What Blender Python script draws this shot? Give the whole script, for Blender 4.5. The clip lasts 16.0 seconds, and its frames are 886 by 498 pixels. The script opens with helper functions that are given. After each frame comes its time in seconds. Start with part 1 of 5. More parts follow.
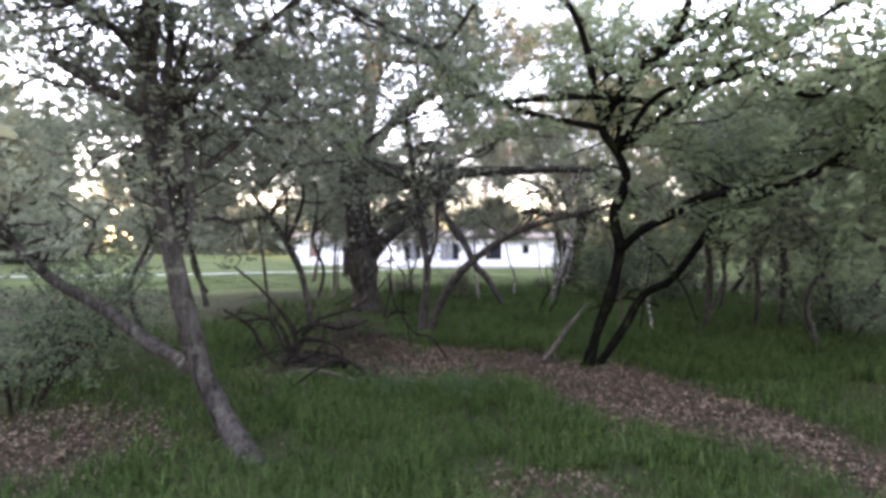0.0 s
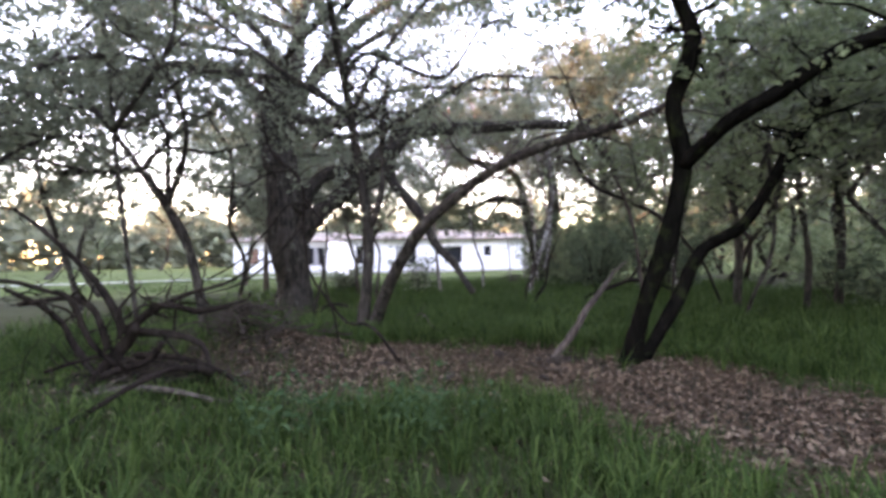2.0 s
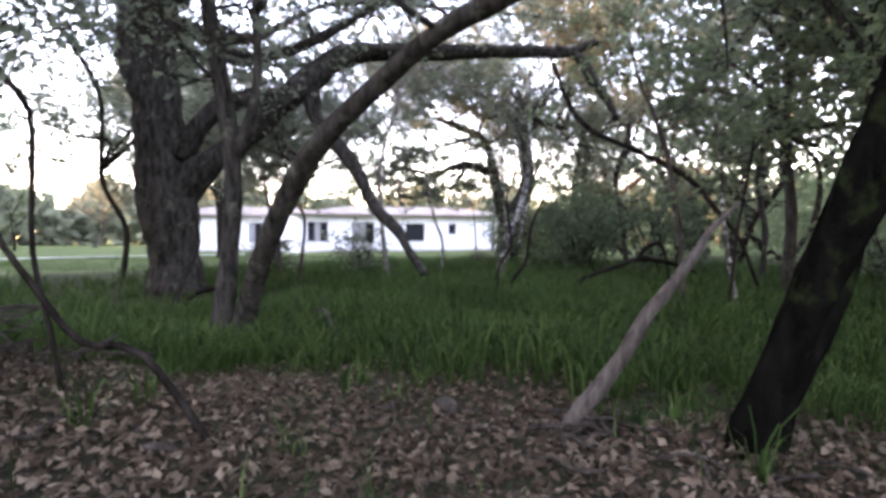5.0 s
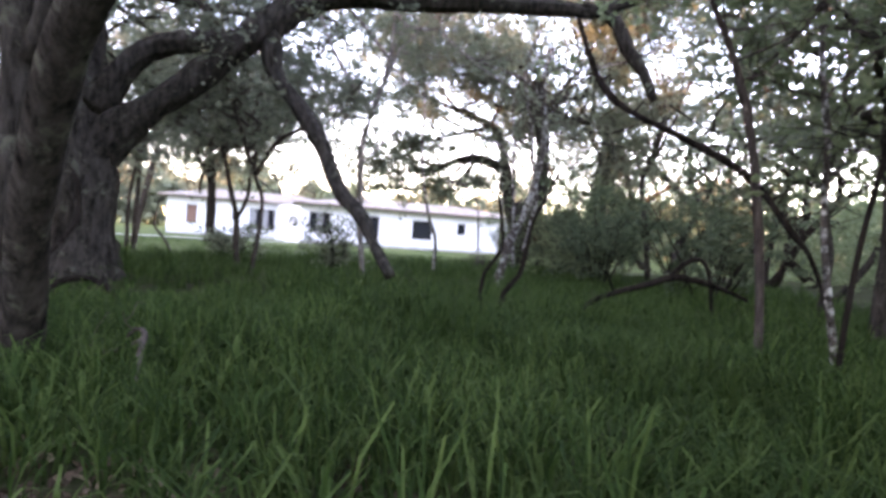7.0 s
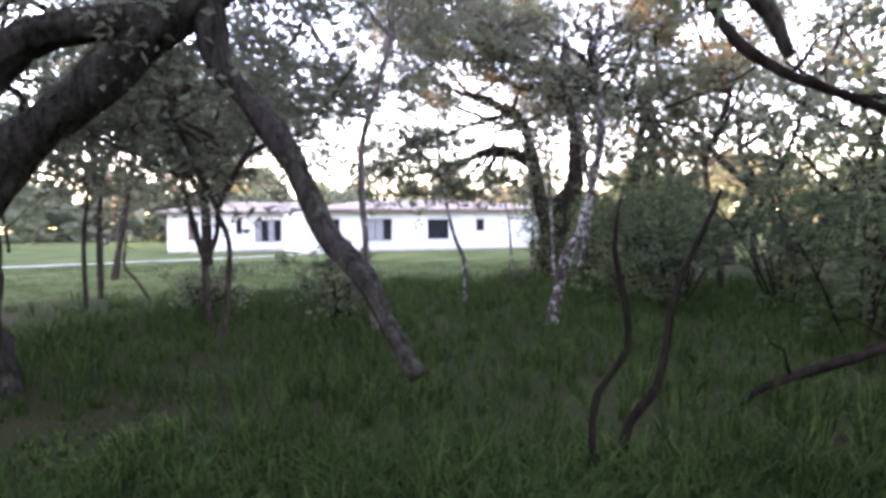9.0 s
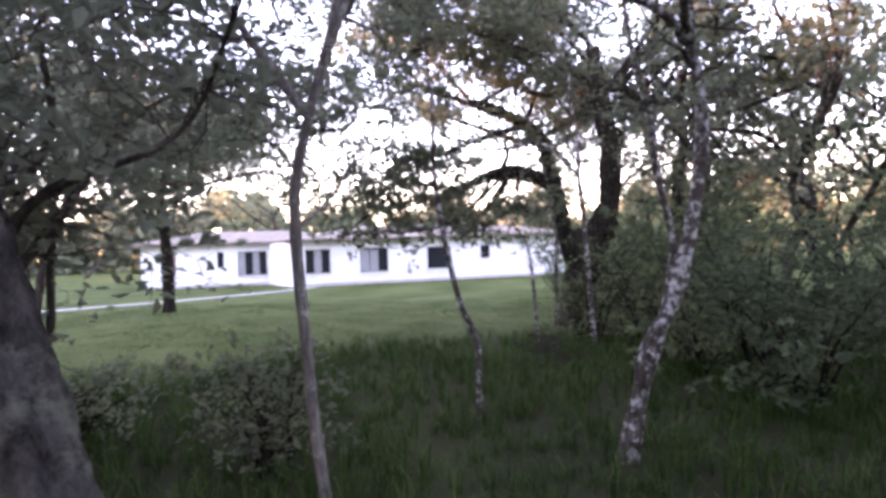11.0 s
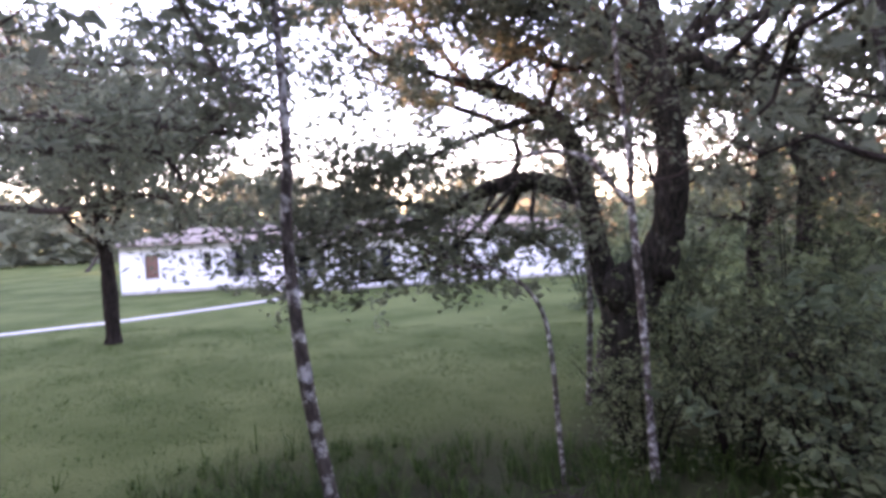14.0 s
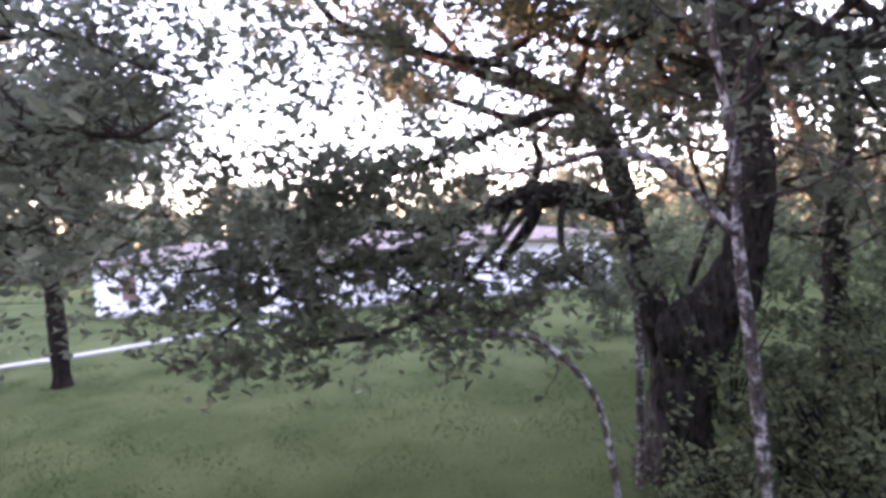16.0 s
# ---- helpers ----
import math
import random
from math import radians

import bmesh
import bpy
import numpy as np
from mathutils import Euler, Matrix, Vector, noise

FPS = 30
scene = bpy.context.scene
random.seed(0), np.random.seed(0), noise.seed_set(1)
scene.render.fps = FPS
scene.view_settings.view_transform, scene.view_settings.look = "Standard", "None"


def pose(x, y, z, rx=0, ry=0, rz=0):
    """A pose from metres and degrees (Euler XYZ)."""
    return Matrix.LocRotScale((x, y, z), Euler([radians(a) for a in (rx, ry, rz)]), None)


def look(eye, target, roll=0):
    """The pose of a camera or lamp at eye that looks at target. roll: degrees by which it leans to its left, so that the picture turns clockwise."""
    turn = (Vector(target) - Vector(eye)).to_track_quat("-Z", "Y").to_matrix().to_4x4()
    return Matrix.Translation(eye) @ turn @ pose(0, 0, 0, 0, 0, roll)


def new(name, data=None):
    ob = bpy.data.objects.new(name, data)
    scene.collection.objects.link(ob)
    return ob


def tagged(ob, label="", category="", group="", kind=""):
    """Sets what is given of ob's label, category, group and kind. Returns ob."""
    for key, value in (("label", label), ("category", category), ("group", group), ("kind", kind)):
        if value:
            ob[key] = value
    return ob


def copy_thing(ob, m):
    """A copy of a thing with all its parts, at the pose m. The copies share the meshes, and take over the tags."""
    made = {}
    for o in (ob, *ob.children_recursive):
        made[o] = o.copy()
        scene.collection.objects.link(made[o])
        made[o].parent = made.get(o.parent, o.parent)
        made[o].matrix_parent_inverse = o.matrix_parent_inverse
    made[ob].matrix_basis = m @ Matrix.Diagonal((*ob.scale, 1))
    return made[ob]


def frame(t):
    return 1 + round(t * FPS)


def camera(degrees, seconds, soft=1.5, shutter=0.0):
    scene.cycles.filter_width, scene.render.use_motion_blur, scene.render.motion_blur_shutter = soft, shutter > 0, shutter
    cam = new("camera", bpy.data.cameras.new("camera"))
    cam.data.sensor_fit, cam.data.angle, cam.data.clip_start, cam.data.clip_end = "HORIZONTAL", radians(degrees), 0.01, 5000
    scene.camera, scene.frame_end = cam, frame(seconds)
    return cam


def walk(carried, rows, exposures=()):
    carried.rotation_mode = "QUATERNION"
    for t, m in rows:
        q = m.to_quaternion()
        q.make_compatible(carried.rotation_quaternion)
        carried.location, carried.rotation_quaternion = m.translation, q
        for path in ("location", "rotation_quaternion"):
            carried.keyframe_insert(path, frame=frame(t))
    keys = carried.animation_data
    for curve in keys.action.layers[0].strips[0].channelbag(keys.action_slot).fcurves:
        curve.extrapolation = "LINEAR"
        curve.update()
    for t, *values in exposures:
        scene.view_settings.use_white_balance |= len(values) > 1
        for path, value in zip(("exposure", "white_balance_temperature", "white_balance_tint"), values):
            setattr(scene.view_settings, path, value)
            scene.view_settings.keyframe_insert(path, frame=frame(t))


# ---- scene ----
cam = camera(79.1, 16.0, soft=3.5)
PATH = [
    (0, (12.556, -0.735, 2.182), (12.19, 1.231, 2.161), 0.4),
    (0.5, (12.413, 0.341, 2.055), (12.047, 2.307, 2.089), 1.3),
    (1, (12.204, 1.402, 1.758), (11.895, 3.378, 1.77), 0.7),
    (1.5, (12.091, 2.234, 1.555), (11.819, 4.214, 1.617), -0.5),
    (2, (11.979, 3.022, 1.213), (11.772, 5.011, 1.243), -0.8),
    (2.5, (11.936, 3.624, 0.969), (11.751, 5.615, 0.964), 2.6),
    (3, (11.866, 4.155, 0.904), (11.697, 6.148, 0.881), 0.1),
    (3.5, (11.897, 4.696, 1.025), (11.742, 6.69, 0.988), -0.6),
    (4, (11.877, 5.261, 1.064), (11.753, 7.257, 1.031), 0.1),
    (4.5, (11.936, 5.951, 1.019), (11.856, 7.949, 0.979), -0.6),
    (7, (12.485, 8.669, 0.908), (12.349, 10.664, 0.871), 4),
    (7.5, (12.357, 9.386, 0.992), (12.161, 11.376, 0.95), 0.3),
    (8, (12.225, 10.037, 1.173), (12.032, 12.027, 1.1), -0.8),
    (8.5, (12.102, 10.653, 1.353), (11.913, 12.643, 1.267), -0.4),
    (11, (11.682, 14.748, 2.115), (11.487, 16.738, 2.105), -1.9),
    (11.5, (11.774, 15.673, 2.182), (11.577, 17.663, 2.177), -0.6),
    (12, (11.905, 16.194, 2.458), (11.679, 18.18, 2.403), -0.7),
    (12.5, (11.985, 16.789, 2.7), (11.742, 18.772, 2.615), -0.8),
    (13, (12.015, 17.422, 2.878), (11.751, 19.404, 2.829), -1.2),
    (13.5, (12.005, 18.133, 3.11), (11.729, 20.113, 3.046), -3.3),
    (14, (12.049, 18.877, 3.279), (11.761, 20.854, 3.183), -2.4),
    (14.5, (12.061, 19.515, 3.286), (11.763, 21.491, 3.21), 0.6),
    (15, (11.934, 20.132, 3.465), (11.631, 22.109, 3.421), -0),
    (15.5, (11.829, 20.684, 3.516), (11.54, 22.663, 3.47), -4.4),
    (16, (11.758, 21.174, 3.579), (11.469, 23.151, 3.503), -3.5),
]
walk(cam, [(t, look(e, g, r)) for t, e, g, r in PATH], exposures=[(0, 4.72, 7900, 45), (4.5, 4.7, 7650, 43), (8.5, 4.8, 7600, 46), (11, 4.44, 7450, 54), (16, 4.38, 7100, 58)])

# ---- light: dusk, the sun almost down behind an added unseen wood, only the tree tops catch it ----
SUN_ELEV, SUN_AZ = radians(10.0), radians(250.0)     # azimuth clockwise from +y
world = bpy.data.worlds.new("evening_sky")
scene.world = world
world.use_nodes = True
wn = world.node_tree.nodes
sky = wn.new("ShaderNodeTexSky")
sky.sky_type = "NISHITA"
sky.sun_disc = False
sky.sun_elevation = SUN_ELEV
sky.sun_rotation = SUN_AZ
sky.air_density, sky.dust_density, sky.ozone_density = 1.0, 0.3, 1.0
wn["Background"].inputs["Strength"].default_value = 0.15
world.node_tree.links.new(sky.outputs[0], wn["Background"].inputs["Color"])
sun_data = bpy.data.lights.new("sun", "SUN")
sun_data.energy, sun_data.angle, sun_data.color = 2.0, radians(0.6), (1.0, 0.62, 0.36)
sun = new("sun", sun_data)
sun_dir = Vector((math.sin(SUN_AZ) * math.cos(SUN_ELEV), math.cos(SUN_AZ) * math.cos(SUN_ELEV), math.sin(SUN_ELEV)))
sun.matrix_world = Matrix.Translation((0, -40, 40)) @ sun_dir.to_track_quat("Z", "Y").to_matrix().to_4x4()

rng = np.random.default_rng(7)


# ---- materials ----
def mat(name, build, rough=0.8, spec=0.3):
    m = bpy.data.materials.new(name)
    m.use_nodes = True
    nt = m.node_tree
    bsdf = nt.nodes["Principled BSDF"]
    bsdf.inputs["Roughness"].default_value = rough
    bsdf.inputs["Specular IOR Level"].default_value = spec
    build(nt, bsdf)
    return m


def noise_tex(nt, scale, detail=4.0, coord="Object", stretch=None, rough=0.55):
    tc = nt.nodes.new("ShaderNodeTexCoord")
    mp = nt.nodes.new("ShaderNodeMapping")
    if stretch:
        mp.inputs["Scale"].default_value = stretch
    nt.links.new(tc.outputs[coord], mp.inputs[0])
    n = nt.nodes.new("ShaderNodeTexNoise")
    n.inputs["Scale"].default_value, n.inputs["Detail"].default_value, n.inputs["Roughness"].default_value = scale, detail, rough
    nt.links.new(mp.outputs[0], n.inputs["Vector"])
    return n.outputs["Fac"]


def ramp(nt, fac, stops):
    r = nt.nodes.new("ShaderNodeValToRGB")
    while len(r.color_ramp.elements) < len(stops):
        r.color_ramp.elements.new(0.5)
    for el, (p, c) in zip(r.color_ramp.elements, stops):
        el.position, el.color = p, (*c, 1)
    nt.links.new(fac, r.inputs[0])
    return r.outputs[0]


def mix(nt, fac, a, b, blend="MIX"):
    n = nt.nodes.new("ShaderNodeMix")
    n.data_type, n.blend_type = "RGBA", blend
    for val, sock in ((fac, n.inputs[0]), (a, n.inputs[6]), (b, n.inputs[7])):
        if isinstance(val, bpy.types.NodeSocket):
            nt.links.new(val, sock)
        else:
            sock.default_value = val if isinstance(val, float) else (*val, 1)
    return n.outputs[2]


def bump(nt, bsdf, height, strength=0.5, dist=0.02):
    b = nt.nodes.new("ShaderNodeBump")
    b.inputs["Strength"].default_value, b.inputs["Distance"].default_value = strength, dist
    nt.links.new(height, b.inputs["Height"])
    nt.links.new(b.outputs[0], bsdf.inputs["Normal"])


def bark_mat(name, dark, light, lichen, amount=0.55, scale=1.0):
    """Furrowed bark with grey-green lichen patches."""
    def build(nt, bsdf):
        furrow = noise_tex(nt, 14 * scale, 6, stretch=(1, 1, 0.25), rough=0.7)
        grain = noise_tex(nt, 60 * scale, 3)
        base = ramp(nt, furrow, [(0.32, dark), (0.68, light)])
        patch = noise_tex(nt, 4.5 * scale, 5, rough=0.7)
        p = ramp(nt, patch, [(amount, (0, 0, 0)), (amount + 0.12, (1, 1, 1))])
        col = mix(nt, p, base, mix(nt, grain, lichen, tuple(v * 0.6 for v in lichen)))
        nt.links.new(col, bsdf.inputs["Base Color"])
        bump(nt, bsdf, mix(nt, 0.35, furrow, grain), 0.9, 0.03)
    return mat(name, build, 1.0, 0.0)


def leaf_mat(name, a, b, c, through_light=0.35):
    """Leaves that differ from one to the next, with light passing through."""
    def build(nt, bsdf):
        g = nt.nodes.new("ShaderNodeNewGeometry")
        col = ramp(nt, g.outputs["Random Per Island"], [(0.0, a), (0.55, b), (1.0, c)])
        patch = noise_tex(nt, 0.8, 2)
        col = mix(nt, patch, col, tuple(0.5 * (x + y) for x, y in zip(a, b)))
        nt.links.new(col, bsdf.inputs["Base Color"])
        t = nt.nodes.new("ShaderNodeBsdfTranslucent")
        nt.links.new(col, t.inputs["Color"])
        mx = nt.nodes.new("ShaderNodeMixShader")
        mx.inputs[0].default_value = through_light
        nt.links.new(bsdf.outputs[0], mx.inputs[1])
        nt.links.new(t.outputs[0], mx.inputs[2])
        nt.links.new(mx.outputs[0], nt.nodes["Material Output"].inputs["Surface"])
    return mat(name, build, 0.7, 0.1)


def plaster(nt, bsdf):
    n = noise_tex(nt, 1.2, 5)
    f = noise_tex(nt, 40, 3)
    nt.links.new(ramp(nt, n, [(0.3, (0.72, 0.71, 0.7)), (0.7, (0.84, 0.83, 0.82))]), bsdf.inputs["Base Color"])
    bump(nt, bsdf, f, 0.25, 0.01)


def roof_tile(nt, bsdf):
    n = noise_tex(nt, 3, 5)
    w = nt.nodes.new("ShaderNodeTexWave")
    w.inputs["Scale"].default_value = 3.2
    tc = nt.nodes.new("ShaderNodeTexCoord")
    nt.links.new(tc.outputs["Object"], w.inputs["Vector"])
    nt.links.new(ramp(nt, n, [(0.3, (0.15, 0.115, 0.09)), (0.7, (0.27, 0.215, 0.175))]), bsdf.inputs["Base Color"])
    bump(nt, bsdf, w.outputs["Fac"], 0.6, 0.05)


def plain(col, var=0.25, scale=6.0):
    def build(nt, bsdf):
        n = noise_tex(nt, scale, 4)
        nt.links.new(ramp(nt, n, [(0.25, tuple(v * (1 - var) for v in col)), (0.75, tuple(min(1, v * (1 + var)) for v in col))]), bsdf.inputs["Base Color"])
        bump(nt, bsdf, n, 0.15, 0.01)
    return build


def glass_build(nt, bsdf):
    bsdf.inputs["Base Color"].default_value = (0.02, 0.022, 0.025, 1)
    bsdf.inputs["Metallic"].default_value = 0.0


def ground_build(nt, bsdf):
    tc = nt.nodes.new("ShaderNodeTexCoord")
    big = noise_tex(nt, 0.35, 5)
    fine = noise_tex(nt, 22, 4)
    mid = noise_tex(nt, 3.0, 5, rough=0.65)
    grass = mix(nt, fine, (0.028, 0.044, 0.013), (0.064, 0.088, 0.03))
    dry = mix(nt, fine, (0.056, 0.074, 0.026), (0.108, 0.13, 0.05))
    lawn = mix(nt, ramp(nt, big, [(0.35, (0, 0, 0)), (0.6, (1, 1, 1))]), grass, dry)
    # soil colour, kept dark so it also stands in for shade between grass blades
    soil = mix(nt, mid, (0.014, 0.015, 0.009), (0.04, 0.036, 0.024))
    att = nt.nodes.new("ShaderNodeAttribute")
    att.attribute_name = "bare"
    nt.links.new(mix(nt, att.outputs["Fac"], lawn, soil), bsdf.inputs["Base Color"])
    bump(nt, bsdf, fine, 0.8, 0.04)


BARK_OAK = bark_mat("oak_bark", (0.006, 0.0055, 0.0048), (0.072, 0.063, 0.053), (0.125, 0.127, 0.094), 0.56)
BARK_DARK = bark_mat("dark_bark", (0.006, 0.005, 0.0042), (0.036, 0.029, 0.024), (0.021, 0.018, 0.0145), 0.6)
BARK_PALE = bark_mat("lichen_bark", (0.022, 0.018, 0.015), (0.13, 0.108, 0.092), (0.6, 0.59, 0.54), 0.5, 2.3)
BARK_BROWN = bark_mat("brown_bark", (0.02, 0.016, 0.0135), (0.105, 0.084, 0.07), (0.16, 0.16, 0.13), 0.6, 1.3)
BARK_GREY = bark_mat("smooth_grey_bark", (0.08, 0.068, 0.06), (0.28, 0.24, 0.21), (0.55, 0.55, 0.5), 0.56, 1.6)
DEAD = bark_mat("dead_wood", (0.03, 0.025, 0.021), (0.135, 0.113, 0.095), (0.11, 0.106, 0.088), 0.55, 1.4)
BARK_DEAD = bark_mat("rotting_sticks", (0.018, 0.015, 0.012), (0.09, 0.075, 0.062), (0.09, 0.09, 0.066), 0.6, 1.5)
# mossy bark taken almost to black: the deep shade on it is in the colour
BARK_MOSS_SHADED = bark_mat("shade_darkened_mossy_bark", (0.0018, 0.0018, 0.0015), (0.0095, 0.0086, 0.007), (0.02, 0.027, 0.011), 0.56)
# oak leaf tones are lifted beyond real ones to stand in for sky glare
LEAF_OAK = leaf_mat("oak_leaves", (0.095, 0.114, 0.074), (0.168, 0.19, 0.125), (0.26, 0.285, 0.188), 0.62)
LEAF_DARK = leaf_mat("dark_leaves", (0.05, 0.074, 0.042), (0.09, 0.122, 0.066), (0.15, 0.19, 0.1), 0.45)
LEAF_GREEN = leaf_mat("green_leaves", (0.09, 0.12, 0.062), (0.155, 0.195, 0.1), (0.24, 0.285, 0.145), 0.55)
# the palest leaves: haze and glare over distant crowns are put into the colour
LEAF_HAZED = leaf_mat("hazed_far_leaves", (0.13, 0.146, 0.1), (0.19, 0.21, 0.145), (0.27, 0.29, 0.2), 0.5)
GRASS = leaf_mat("grass_blades", (0.007, 0.02, 0.005), (0.04, 0.083, 0.02), (0.135, 0.2, 0.058), 0.42)
LITTER = leaf_mat("fallen_leaves", (0.024, 0.016, 0.010), (0.088, 0.06, 0.04), (0.32, 0.24, 0.17), 0.1)
WEED = leaf_mat("broad_weed_leaves", (0.022, 0.05, 0.02), (0.04, 0.085, 0.034), (0.065, 0.118, 0.05), 0.25)
PLASTER = mat("white_plaster", plaster, 0.85)
ROOF = mat("clay_roof_tiles", roof_tile, 0.85)
FRAME_DARK = mat("dark_window_frame", plain((0.06, 0.05, 0.045)), 0.5)
CURTAIN = mat("grey_curtain", plain((0.3, 0.3, 0.3), 0.3, 9), 0.95)
SHUTTER = mat("brown_shutter", plain((0.2, 0.11, 0.08), 0.3, 12), 0.7)
PLINTH = mat("grey_plinth", plain((0.42, 0.4, 0.37), 0.3, 3), 0.9)
SILL = mat("pale_sill", plain((0.7, 0.68, 0.64)), 0.8)
GLASS = mat("dark_window_glass", glass_build, 0.08, 0.5)
CONCRETE = mat("pale_concrete", plain((0.34, 0.325, 0.3), 0.2, 4), 0.9)
GROUND = mat("lawn_and_soil", ground_build, 0.95, 0.02)


# ---- mesh helpers ----
def raw_mesh(name, verts, faces_flat, per_face, material, smooth=False):
    """A mesh from numpy arrays; all faces have per_face corners."""
    me = bpy.data.meshes.new(name)
    verts = np.asarray(verts, np.float32).reshape(-1, 3)
    idx = np.asarray(faces_flat, np.int32).ravel()
    nf = len(idx) // per_face
    me.vertices.add(len(verts))
    me.vertices.foreach_set("co", verts.ravel())
    me.loops.add(len(idx))
    me.loops.foreach_set("vertex_index", idx)
    me.polygons.add(nf)
    me.polygons.foreach_set("loop_start", np.arange(0, nf * per_face, per_face, dtype=np.int32))
    me.polygons.foreach_set("use_smooth", np.full(nf, smooth))
    me.update(calc_edges=True)
    me.validate()
    me.materials.append(material)
    return me


def child(name, me, parent, label="", kind=""):
    ob = new(name, me)
    ob.parent = parent
    return tagged(ob, label, kind=kind)


def part(name, bm, material, parent, label=""):
    me = bpy.data.meshes.new(name)
    bm.to_mesh(me)
    bm.free()
    me.materials.append(material)
    return child(name, me, parent, label)


def smooth_path(pts, step=0.12):
    """Points with radius, resampled along a Catmull-Rom curve."""
    p = np.array(pts, float)
    q = np.vstack([2 * p[0] - p[1], p, 2 * p[-1] - p[-2]])
    out = []
    for i in range(1, len(q) - 2):
        n = max(2, int(np.linalg.norm(q[i + 1, :3] - q[i, :3]) / step))
        t = np.linspace(0, 1, n, endpoint=False)[:, None]
        a, b, c, d = q[i - 1], q[i], q[i + 1], q[i + 2]
        out.append(0.5 * (2 * b + (c - a) * t + (2 * a - 5 * b + 4 * c - d) * t**2 + (3 * b - a - 3 * c + d) * t**3))
    out.append(p[-1:])
    out = np.vstack(out)
    out[:, 3] = out[:, 3].clip(0.003)
    return out


def tube_arrays(path, sides, rough=0.0, seed=0):
    """Vertices and quads of a tube along path rows of x, y, z, radius."""
    c, r = path[:, :3], path[:, 3]
    tan = np.gradient(c, axis=0)
    tan /= np.linalg.norm(tan, axis=1, keepdims=True) + 1e-9
    tan[0], tan[-1] = tan[1], tan[-2]
    ref = np.array([0.31, 0.87, 0.39])
    u = np.cross(tan, ref)
    u /= np.linalg.norm(u, axis=1, keepdims=True) + 1e-9
    v = np.cross(tan, u)
    ang = np.linspace(0, 2 * np.pi, sides, endpoint=False)
    rr = np.repeat(r[:, None], sides, 1)
    if rough:
        g = np.random.default_rng(seed)
        lobes = sum(g.uniform(0.3, 1) * np.cos(k * ang[None] + g.uniform(0, 6) + g.uniform(-1.5, 1.5) * np.linspace(0, 1, len(c))[:, None]) for k in (2, 3, 5))
        knots = np.interp(np.arange(len(c)), np.arange(0, len(c) + 4, 4), g.normal(0, 1, len(np.arange(0, len(c) + 4, 4))))
        rr = rr * (1 + rough * 0.5 * lobes + rough * 0.8 * knots[:, None] + rough * 0.35 * g.normal(0, 1, rr.shape))
    ring = c[:, None] + rr[..., None] * (np.cos(ang)[None, :, None] * u[:, None] + np.sin(ang)[None, :, None] * v[:, None])
    n = len(c)
    i, j = np.meshgrid(np.arange(n - 1), np.arange(sides), indexing="ij")
    k = (j + 1) % sides
    quads = np.stack([i * sides + j, i * sides + k, (i + 1) * sides + k, (i + 1) * sides + j], -1).reshape(-1, 4)
    return ring.reshape(-1, 3), quads


def tube_mesh(name, pts, material, sides=10, rough=0.12, step=0.12, flare=0.0, seed=0):
    path = smooth_path(pts, step)
    if flare:
        s = np.cumsum(np.r_[0, np.linalg.norm(np.diff(path[:, :3], axis=0), axis=1)])
        path[:, 3] *= 1 + flare * np.exp(-s / 0.35)
    path = np.vstack([path[:1] * (1, 1, 1, 0.02), path, path[-1:] * (1, 1, 1, 0.02)])     # closed ends
    v, q = tube_arrays(path, sides, rough, seed)
    me = raw_mesh(name, v, q, 4, material, True)
    return me, path


def many_tubes(name, paths, material, sides=4):
    vs, qs, o = [], [], 0
    for p in paths:
        v, q = tube_arrays(p, sides)
        vs.append(v)
        qs.append(q + o)
        o += len(v)
    return raw_mesh(name, np.vstack(vs), np.vstack(qs), 4, material, True)


def leaves_mesh(name, centres, size, material, g, spread=0.35, flat=0.5):
    """Small folded leaves, one at each centre; each is a pair of triangles with a crease."""
    n = len(centres)
    d = g.normal(0, 1, (n, 3))
    d[:, 2] = d[:, 2] * flat - 0.2
    d /= np.linalg.norm(d, axis=1, keepdims=True)
    up = g.normal(0, 1, (n, 3)) + (0, 0, 0.6)
    s = np.cross(d, up)
    s /= np.linalg.norm(s, axis=1, keepdims=True) + 1e-9
    nrm = np.cross(s, d)
    ln = size * g.uniform(0.6, 1.3, (n, 1))
    w = ln * g.uniform(0.42, 0.62, (n, 1)) * 0.5
    base = centres - d * ln * 0.5
    tip = centres + d * ln * 0.5 - nrm * ln * 0.12
    a = centres + s * w + nrm * ln * 0.1 - d * ln * 0.05
    b = centres - s * w + nrm * ln * 0.1 - d * ln * 0.05
    v = np.stack([base, a, tip, b], 1).reshape(-1, 3)
    i = np.arange(n)[:, None] * 4
    f = np.concatenate([i + [[0, 1, 2]], i + [[0, 2, 3]]], 1)
    return raw_mesh(name, v, f, 3, material)


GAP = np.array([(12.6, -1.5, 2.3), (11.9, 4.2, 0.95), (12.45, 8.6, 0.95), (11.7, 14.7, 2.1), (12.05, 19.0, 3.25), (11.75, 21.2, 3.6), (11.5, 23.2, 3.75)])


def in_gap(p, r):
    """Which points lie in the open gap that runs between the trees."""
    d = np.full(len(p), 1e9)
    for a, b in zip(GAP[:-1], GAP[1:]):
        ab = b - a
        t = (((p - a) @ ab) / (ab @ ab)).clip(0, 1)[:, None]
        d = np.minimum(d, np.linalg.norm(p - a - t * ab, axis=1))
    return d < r


